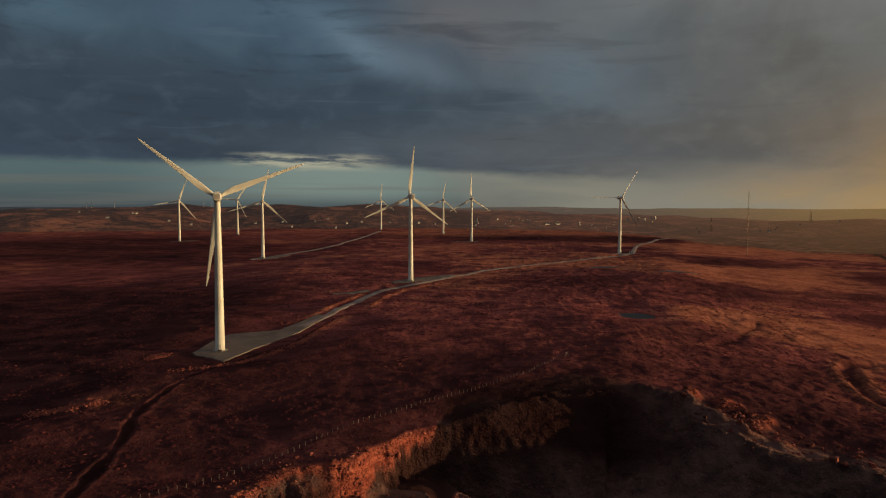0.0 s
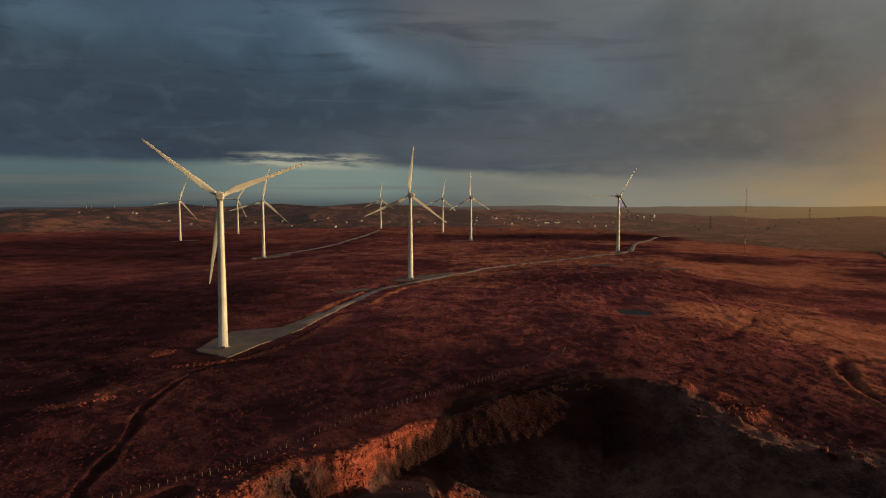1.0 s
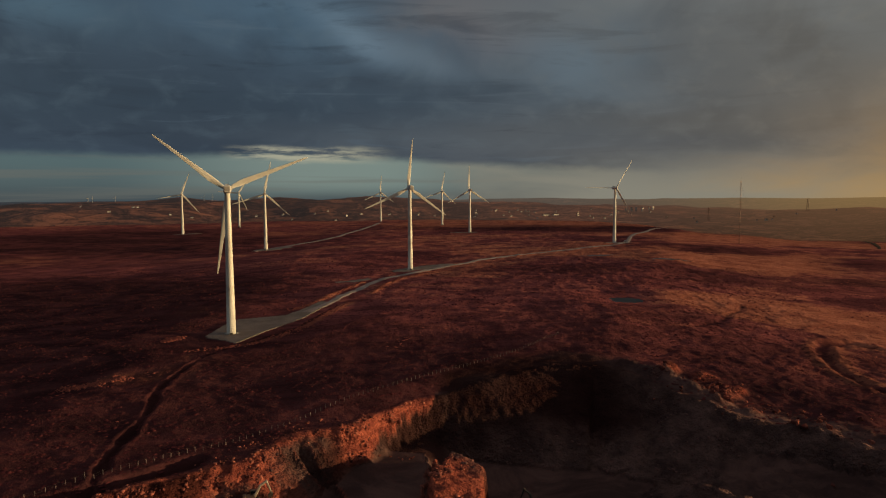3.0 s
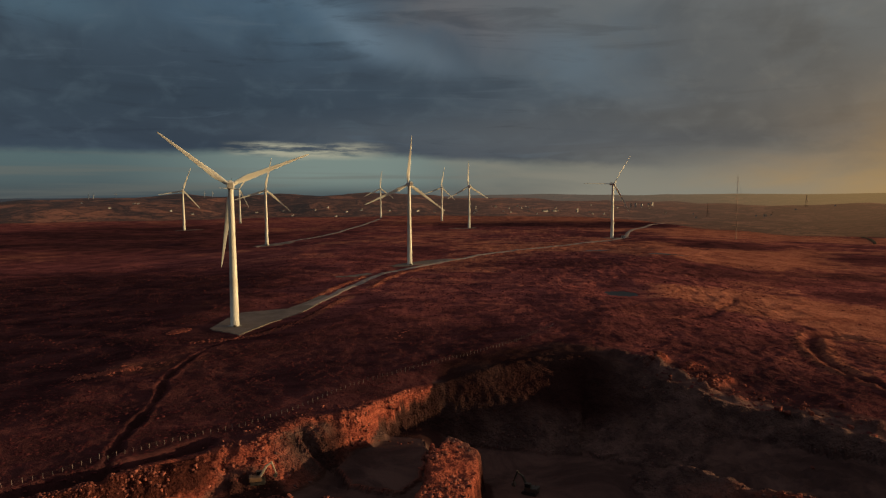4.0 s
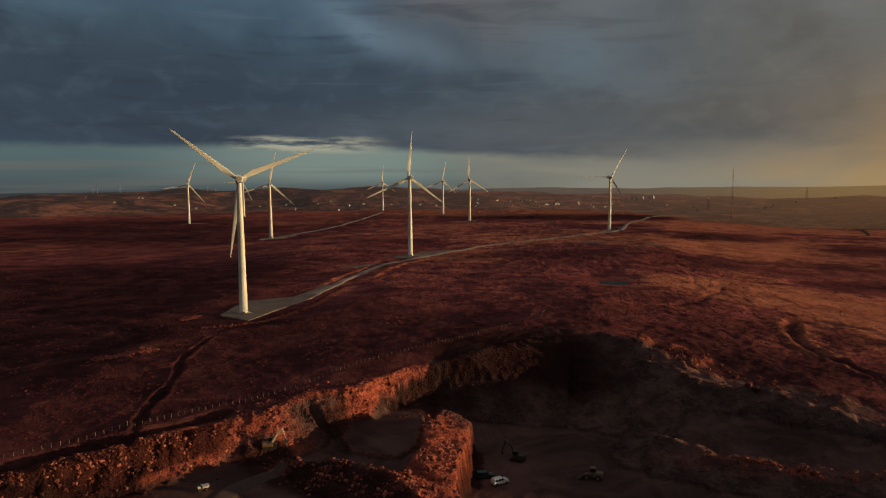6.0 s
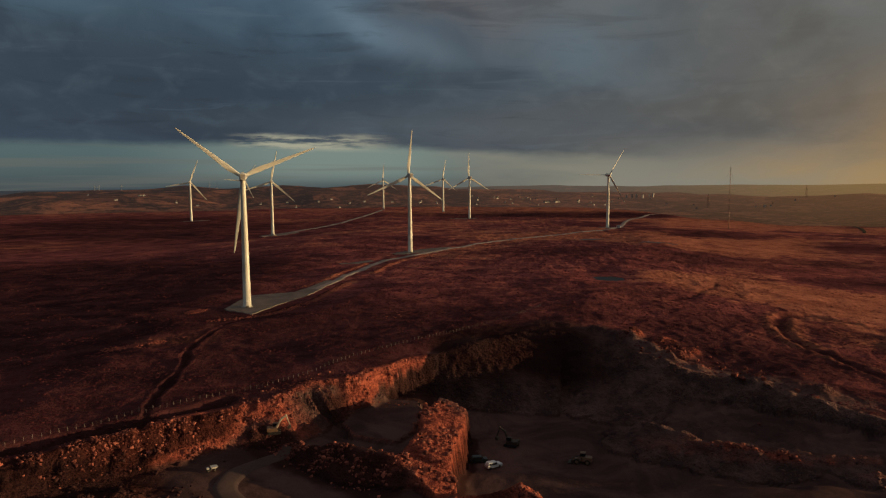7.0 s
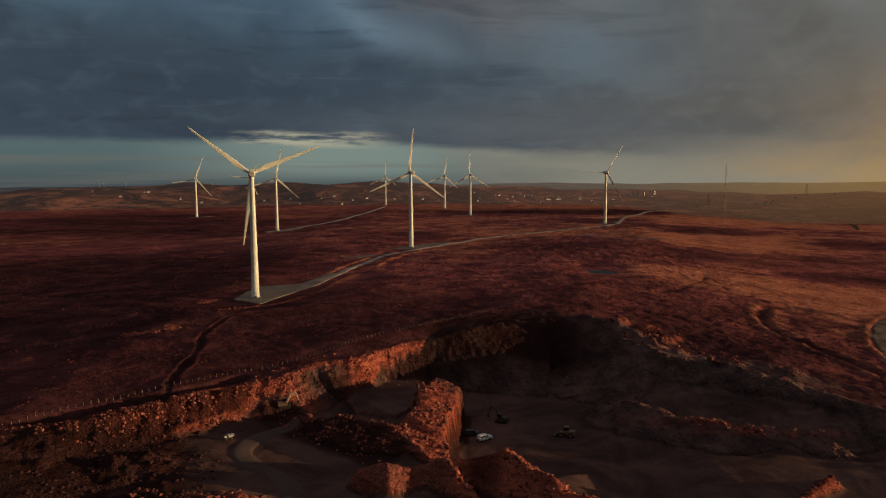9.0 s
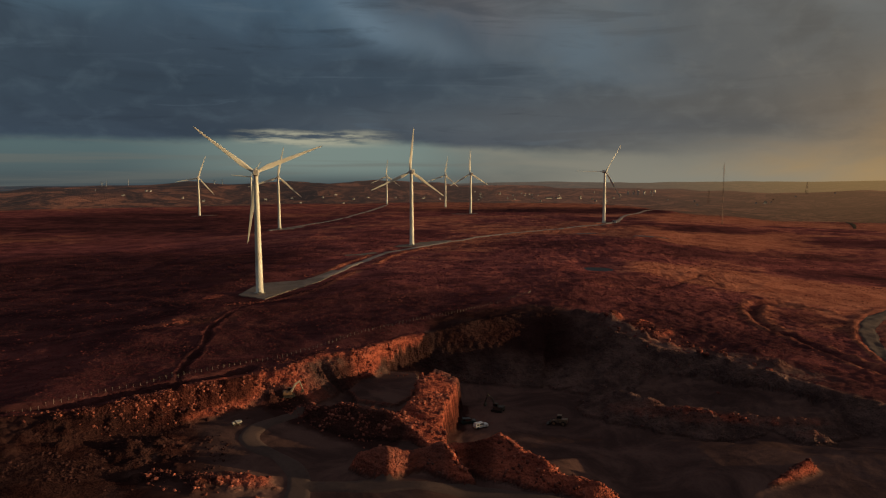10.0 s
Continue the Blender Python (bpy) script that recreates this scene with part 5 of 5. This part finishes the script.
def build_car(at, paint, label):
    root = thing("car", label, "car", at)
    half = 0.92
    side = [(-2.25, 0.42), (-2.3, 0.75), (-2.22, 1.05), (-1.0, 1.12), (2.2, 1.1), (2.28, 0.7), (2.25, 0.42)]
    bm = bmesh.new()
    loft(bm, [[(x, s * half * w, z) for x, z in side] for s, w in ((-1, 0.94), (-1, 1.0), (1, 1.0), (1, 0.94))])
    bmesh.ops.bevel(bm, geom=list(bm.edges), offset=0.06, segments=2, affect="EDGES")
    body = part("body", bm, paint, root, shade=False)
    cabin = [(-1.15, 1.1), (-0.55, 1.72), (1.85, 1.76), (2.2, 1.1)]
    bm = bmesh.new()
    loft(bm, [[(x, s * (half - (0.14 if z > 1.3 else 0.02)), z) for x, z in cabin] for s in (-1, 1)])
    bmesh.ops.bevel(bm, geom=list(bm.edges), offset=0.05, segments=2, affect="EDGES")
    roof = part("cabin", bm, paint, root)
    for s in (-1, 1):
        for x0, x1 in ((-0.72, 0.10), (0.20, 0.95), (1.05, 1.85)):
            top0 = max(x0, -0.46)
            bm = bmesh.new()
            loft(bm, [[(x0, s * (half + o), 1.16), (x1, s * (half + o), 1.16), (min(x1, 1.80), s * (half - 0.12 + o), 1.62), (top0, s * (half - 0.12 + o), 1.62)] for o in (-0.03, 0.012)])
            part("side_window", bm, GLASS, roof, "dark side window")
        for x in (-1.42, 1.42):
            wheel(root, pose(x, s * 0.80, 0.36), 0.36, 0.24, WIRE)
        part("headlight", box(bmesh.new(), pose(-2.27, s * 0.66, 0.82), (0.1, 0.36, 0.18), 0.03), GLASS, body, "clear headlight")
        part("tail_light", box(bmesh.new(), pose(2.26, s * 0.76, 0.9), (0.08, 0.16, 0.32), 0.02), DARK, body)
    bm = bmesh.new()
    loft(bm, [[(-1.12 + o, -0.74, 1.15), (-1.12 + o, 0.74, 1.15), (-0.62 + o, 0.66, 1.65), (-0.62 + o, -0.66, 1.65)] for o in (-0.03, 0.03)])
    part("windscreen", bm, GLASS, roof, "dark windscreen")
    part("bumper", box(bmesh.new(), pose(-2.3, 0, 0.52), (0.16, 1.7, 0.24), 0.05), DARK, body)
    return root


def build_digger(at, paint, arm_paint, label, reach=1.0):
    """Tracked excavator, its arm towards local +x."""
    root = thing("excavator", label, "excavator", at)
    for s in (-1, 1):
        bm = bmesh.new()
        pts = [(-1.5 + 0.42 * math.cos(a), 0.42 + 0.42 * math.sin(a)) for a in np.linspace(math.pi / 2, 1.5 * math.pi, 7)]
        pts += [(1.5 + 0.42 * math.cos(a), 0.42 + 0.42 * math.sin(a)) for a in np.linspace(-math.pi / 2, math.pi / 2, 7)]
        loft(bm, [[(x, s * 1.05 + o, z) for x, z in pts] for o in (-0.28, 0.28)])
        part("track", bm, RUBBER, root, "muddy crawler track")
    part("undercarriage", box(bmesh.new(), pose(0, 0, 0.55), (2.2, 1.7, 0.4), 0.06), DARK, root)
    bm = box(bmesh.new(), pose(-0.6, 0, 1.35), (3.0, 2.4, 1.0), 0.12)
    box(bm, pose(-1.7, 0, 1.45), (0.9, 2.45, 1.1), 0.2)
    house = part("house", bm, paint, root)
    cab = part("cab", box(bmesh.new(), pose(0.35, 0.72, 2.15), (1.5, 0.95, 1.6), 0.1), paint, root)
    part("cab_window", box(bmesh.new(), pose(0.42, 0.72, 2.4), (1.42, 0.99, 0.85), 0.04), GLASS, cab, "dark cab glazing")
    part("exhaust", tube(bmesh.new(), (-1.2, -0.6, 1.8), (-1.2, -0.6, 2.5), 0.07, 0.07, 8), DARK, house)
    bm = bmesh.new()
    boom = [(0.6, 1.6), (2.1 * reach, 4.2), (3.6 * reach, 5.1)]
    for (xa, za), (xb, zb), ra, rb in ((boom[0], boom[1], 0.34, 0.36), (boom[1], boom[2], 0.36, 0.22)):
        tube(bm, (xa, 0, za), (xb, 0, zb), ra, rb, 6)
    arm = part("boom", bm, arm_paint, root, "pale bent boom")
    part("stick", tube(bmesh.new(), (3.4 * reach, 0, 5.3), (4.5 * reach, 0, 2.3), 0.26, 0.16, 6), arm_paint, arm)
    part("boom_cylinder", tube(bmesh.new(), (1.0, 0.35, 1.8), (2.1 * reach, 0.35, 3.9), 0.09, 0.09, 8), WIRE, arm)
    bm = bmesh.new()
    pts = [(4.4 * reach, 2.35), (4.9 * reach, 1.9), (4.75 * reach, 1.25), (4.1 * reach, 1.1), (3.8 * reach, 1.5)]
    loft(bm, [[(x, o, z) for x, z in pts] for o in (-0.55, 0.55)])
    part("bucket", bm, DARK, arm, "worn steel bucket")
    return root


def build_loader(at, label):
    """Wheeled loading shovel."""
    root = thing("wheel_loader", label, "loader", at)
    part("rear_body", box(bmesh.new(), pose(-1.5, 0, 1.35), (2.6, 1.9, 1.2), 0.18), YELLOW, root)
    part("front_frame", box(bmesh.new(), pose(0.9, 0, 1.0), (1.6, 1.1, 0.7), 0.1), YELLOW, root)
    cab = part("cab", box(bmesh.new(), pose(-0.35, 0, 2.35), (1.4, 1.4, 1.5), 0.1), YELLOW, root)
    part("cab_window", box(bmesh.new(), pose(-0.35, 0, 2.5), (1.44, 1.44, 0.85), 0.04), GLASS, cab, "dark cab glazing")
    for s in (-1, 1):
        for x in (-1.6, 1.2):
            wheel(root, pose(x, s * 1.05, 0.72), 0.72, 0.5, YELLOW)
        part("lift_arm", tube(bmesh.new(), (0.7, s * 0.45, 1.5), (2.5, s * 0.45, 0.6), 0.15, 0.13, 6), YELLOW, root)
    bm = bmesh.new()
    pts = [(2.3, 0.9), (2.45, 0.25), (3.5, 0.12), (2.7, 0.35), (2.5, 1.15)]
    loft(bm, [[(x, o, z) for x, z in pts] for o in (-1.25, 1.25)])
    part("bucket", bm, DARK, root, "worn steel bucket")
    return root


def build_dumper(at, label):
    root = thing("site_dumper", label, "dumper", at)
    part("chassis", box(bmesh.new(), pose(0, 0, 0.55), (2.8, 1.0, 0.35), 0.06), DARK, root)
    bm = bmesh.new()
    loft(bm, [[(0.1, -0.75, 0.8), (1.5, -0.75, 0.8), (1.5, 0.75, 0.8), (0.1, 0.75, 0.8)], [(-0.1, -0.95, 1.5), (2.0, -0.95, 1.45), (2.0, 0.95, 1.45), (-0.1, 0.95, 1.5)]])
    part("skip", bm, RENDERED, root, "pale steel skip")
    part("engine_cover", box(bmesh.new(), pose(-1.0, 0, 1.05), (0.9, 0.9, 0.7), 0.1), RENDERED, root)
    part("roll_bar", tube(bmesh.new(), (-0.5, 0, 1.2), (-0.5, 0, 2.3), 0.05, 0.05, 8), DARK, root)
    for s in (-1, 1):
        for x in (-0.95, 1.0):
            wheel(root, pose(x, s * 0.72, 0.42), 0.42, 0.34, DARK)
    return root


def stand(x, y, turn):
    return pose(x, y, ground_z(x, y) - 0.03, 0, 0, turn)


build_car(stand(22.6, 124.3, 205), VAN_WHITE, "white off-road estate car parked on the quarry floor")
build_car(stand(19.2, 128.2, 185), GREEN_CAR, "dark green car parked beside the white one")
build_digger(stand(-34.5, 124.6, 12) @ Matrix.Scale(0.88, 4), YELLOW, PALE_ARM, "pale tracked excavator working at the foot of the bank")
build_digger(stand(29.5, 138.5, 150), DARK, DARK, "dark tracked excavator standing in the shaded pit", reach=1.0)
build_loader(stand(46.5, 125.7, 160), "dusty yellow wheel loader on the quarry floor")
build_dumper(stand(-45.1, 105.2, 30) @ Matrix.Scale(0.72, 4), "small pale site dumper beside the curving track")


# ---- the distance ----
def build_mast(x, y, height):
    z = ground_z(x, y)
    root = thing("radio_mast", "slim guyed lattice radio mast standing on the moor", "mast", pose(x, y, z))
    legs = [(0.62 * math.cos(a), 0.62 * math.sin(a)) for a in (0.5, 2.594, 4.689)]
    for lx, ly in legs:
        part("leg", tube(bmesh.new(), (lx, ly, 0), (lx, ly, height), 0.11, 0.10, 6), MAST_STEEL, root)
    bm = bmesh.new()
    for k in range(int(height / 2.0)):
        for i in range(3):
            a, b = legs[i], legs[(i + 1) % 3]
            tube(bm, (*a, 2 * k), (*b, 2 * k + 2), 0.05, 0.05, 4)
    part("lattice", bm, MAST_STEEL, root)
    part("antenna", tube(bmesh.new(), (0, 0, height), (0, 0, height + 4), 0.06, 0.03, 6), MAST_STEEL, root)
    for k in range(3):
        a = 0.5 + 2.094 * k
        for h in (0.5, 0.95):
            gx, gy = 38 * math.cos(a), 38 * math.sin(a)
            part("guy_wire", tube(bmesh.new(), (0.6 * math.cos(a), 0.6 * math.sin(a), height * h), (gx, gy, ground_z(x + gx, y + gy) - z), 0.025, 0.025, 4), WIRE, root)


build_mast(384, 740, 73)


def build_house(x, y, turn, long, deep, tall, label, roof_tall=2.0):
    root = thing("house", label, "house", pose(x, y, ground_z(x, y) - 0.6, 0, 0, turn), "far houses")
    part("wall", box(bmesh.new(), pose(0, 0, tall / 2), (long, deep, tall)), RENDERED, root)
    bm = bmesh.new()
    ends = [(-long / 2 - 0.3), (long / 2 + 0.3)]
    loft(bm, [[(e, -deep / 2 - 0.3, tall), (e, deep / 2 + 0.3, tall), (e, 0, tall + roof_tall)] for e in ends])
    roof = part("roof", bm, SLATE, root, "dark slate gable roof")
    part("chimney", box(bmesh.new(), pose(long * 0.35, 0, tall + roof_tall + 0.3), (0.9, 0.7, 1.8)), RENDERED, roof)
    for k in range(max(2, int(long / 5))):
        wx = -long / 2 + (k + 0.5) * long / max(2, int(long / 5))
        part("window", box(bmesh.new(), pose(wx, -deep / 2, tall * 0.55), (1.3, 0.16, 1.4)), GLASS, root, "dark window")


def build_block(x, y, turn, size, label):
    root = thing("tower_block", label, "building", pose(x, y, ground_z(x, y) - 1, 0, 0, turn), "far tower blocks")
    w, d, h = size
    part("wall", box(bmesh.new(), pose(0, 0, h / 2), (w, d, h), 0.2), RENDERED, root)
    part("roof", box(bmesh.new(), pose(0, 0, h + 0.5), (w * 0.5, d * 0.5, 1.6)), SLATE, root)
    for k in range(int(h / 5)):
        part("window_band", box(bmesh.new(), pose(0, -d / 2, 3 + 5 * k), (w * 0.86, 0.3, 1.5)), GLASS, root)


def build_far_things():
    rnd = random.Random(21)
    for x, y in ((982, 2252), (1000, 2236), (1185, 2207), (1164, 2140), (1150, 2085), (1198, 2177), (1176, 2165), (-1149, 2434), (-948, 2347), (-930, 2340), (-983, 2229), (-782, 2281), (-711, 2324), (-431, 2371), (-320, 2354),
                 (-279, 2342), (-240, 2344), (-210, 2341), (-161, 2339), (100, 2408), (328, 2409), (376, 2455), (455, 2421), (622, 2336), (1316, 2143), (1456, 2179), (-60, 2360), (40, 2375), (250, 2420), (700, 2380), (-520, 2330), (-390, 2345)):
        y += rnd.uniform(-70, 60)
        build_house(x, y, rnd.uniform(20, 65), rnd.uniform(4, 10), rnd.uniform(5, 6), rnd.uniform(3, 4.2), "small pale rendered house among far fields")
    for _ in range(26):
        build_house(rnd.gauss(480, 190), rnd.uniform(2330, 2500), rnd.uniform(15, 65), rnd.uniform(4, 8), 5, rnd.uniform(2.6, 4), "small pale house in the far valley town")
    build_house(505, 2391, 24, 26, 10, 4, "long pale mill shed in the far valley", 3)
    build_house(542, 2397, 24, 22, 10, 4, "long pale mill shed in the far valley", 3)
    for x, y, w, h in ((832, 2489, 5, 12), (854, 2491, 5, 15), (871, 2489, 5, 16), (893, 2484, 5, 14), (939, 2499, 7, 14), (925, 2499, 5, 12)):
        build_block(x, y, rnd.uniform(30, 55), (w, 6, h), "pale tower block in the far hazy town")
    for x, y, h in ((1028, 2217, 46), (1395, 2250, 40)):
        z = ground_z(x, y)
        root = thing("pylon", "steel lattice power pylon beyond the moor", "pylon", pose(x, y, z, 0, 0, 35), "far pylons")
        for sx in (-1, 1):
            for sy in (-1, 1):
                part("leg", tube(bmesh.new(), (3.6 * sx, 3.6 * sy, -1), (0.7 * sx, 0.7 * sy, h), 0.26, 0.2, 5), MAST_STEEL, root)
        bm = bmesh.new()
        for k in range(8):
            f0, f1 = 3.6 - 2.9 * k / 8, 3.6 - 2.9 * (k + 1) / 8
            for a, b in (((-1, -1), (1, -1)), ((1, -1), (1, 1)), ((1, 1), (-1, 1)), ((-1, 1), (-1, -1))):
                tube(bm, (a[0] * f0, a[1] * f0, h * k / 8), (b[0] * f1, b[1] * f1, h * (k + 1) / 8), 0.14, 0.14, 4)
        part("bracing", bm, MAST_STEEL, root)
        for zz, w in ((0.68, 8), (0.82, 7), (0.96, 5.5)):
            part("crossarm", tube(bmesh.new(), (-w, 0, h * zz), (w, 0, h * zz), 0.3, 0.3, 4), MAST_STEEL, root)
    for x, y in ((-1203, 2600), (-1188, 2606), (-1118, 2640), (-800, 2700), (-770, 2705)):
        z = ground_z(x, y)
        root = thing("wind_turbine", "tiny old wind turbine on the far hill", "wind turbine", pose(x, y, z, 0, 0, 14), "far small turbines")
        part("tower", tube(bmesh.new(), (0, 0, -1), (0, 0, 17), 0.7, 0.45, 10), CONCRETE, root)
        hub = part("hub", box(bmesh.new(), pose(0, 0, 17.4), (1.4, 3.2, 1.4), 0.3), CONCRETE, root)
        for k in range(3):
            a = rnd.uniform(0, 0.3) + 2.094 * k
            part("blade", tube(bmesh.new(), (0, 1.2, 17.4), (9 * math.sin(a), 1.2, 17.4 + 9 * math.cos(a)), 0.35, 0.15, 5), CONCRETE, hub)


build_far_things()


def build_tree(at, seed, tall, label):
    rnd = random.Random(seed)
    root = thing("tree", label, "tree", at, "trees at the moor edge")
    bm = tube(bmesh.new(), (0, 0, -0.5), (0.2, 0.1, tall * 0.55), 0.32, 0.14, 7)
    for k in range(7):
        a, z = rnd.uniform(0, 6.28), tall * rnd.uniform(0.3, 0.55)
        tube(bm, (0.1, 0.05, z), (tall * 0.24 * math.cos(a), tall * 0.24 * math.sin(a), z + tall * rnd.uniform(0.12, 0.3)), 0.10, 0.03, 5)
    part("trunk", bm, WOOD, root, "bare branching trunk")
    bm = bmesh.new()
    for k in range(110):
        a, r, z = rnd.uniform(0, 6.28), tall * 0.34 * rnd.random() ** 0.6, rnd.uniform(0.35, 1.0)
        r *= 1.1 - abs(z - 0.6) * 1.3
        bmesh.ops.create_icosphere(bm, subdivisions=1, radius=tall * rnd.uniform(0.03, 0.075), matrix=Matrix.Translation((r * math.cos(a), r * math.sin(a), tall * z)) @ Matrix.Diagonal((1, 1, 0.7, 1)))
    part("crown", bm, LEAF, root, "dark ragged crown of small leaf clumps")


for k, (x, y, h) in enumerate(((742, 1050, 5), (752, 1058, 5.5), (731, 1040, 4), (705, 1012, 3.5), (690, 975, 3), (1225, 2160, 6))):
    build_tree(pose(x, y, ground_z(x, y)), 60 + k, h, "dark wind-bent tree at the edge of the moor")


# ---- switchgear kiosk by the parked turbine ----
def build_kiosk(at):
    root = thing("kiosk", "small white switchgear kiosk on the turbine pad", "kiosk", at)
    part("body", box(bmesh.new(), pose(0, 0, 1.3), (4.2, 2.6, 2.6), 0.05), VAN_WHITE, root)
    part("roof", box(bmesh.new(), pose(0, 0, 2.7), (4.6, 3.0, 0.22), 0.05), CONCRETE, root, "flat grey roof slab")
    part("door", box(bmesh.new(), pose(-0.8, -1.32, 1.15), (1.0, 0.08, 2.1), 0.02), DARK, root, "dark steel door")
    part("vent", box(bmesh.new(), pose(1.1, -1.32, 1.7), (0.9, 0.08, 0.6), 0.02), HATCH, root)


build_kiosk(stand(241, 712, -20))
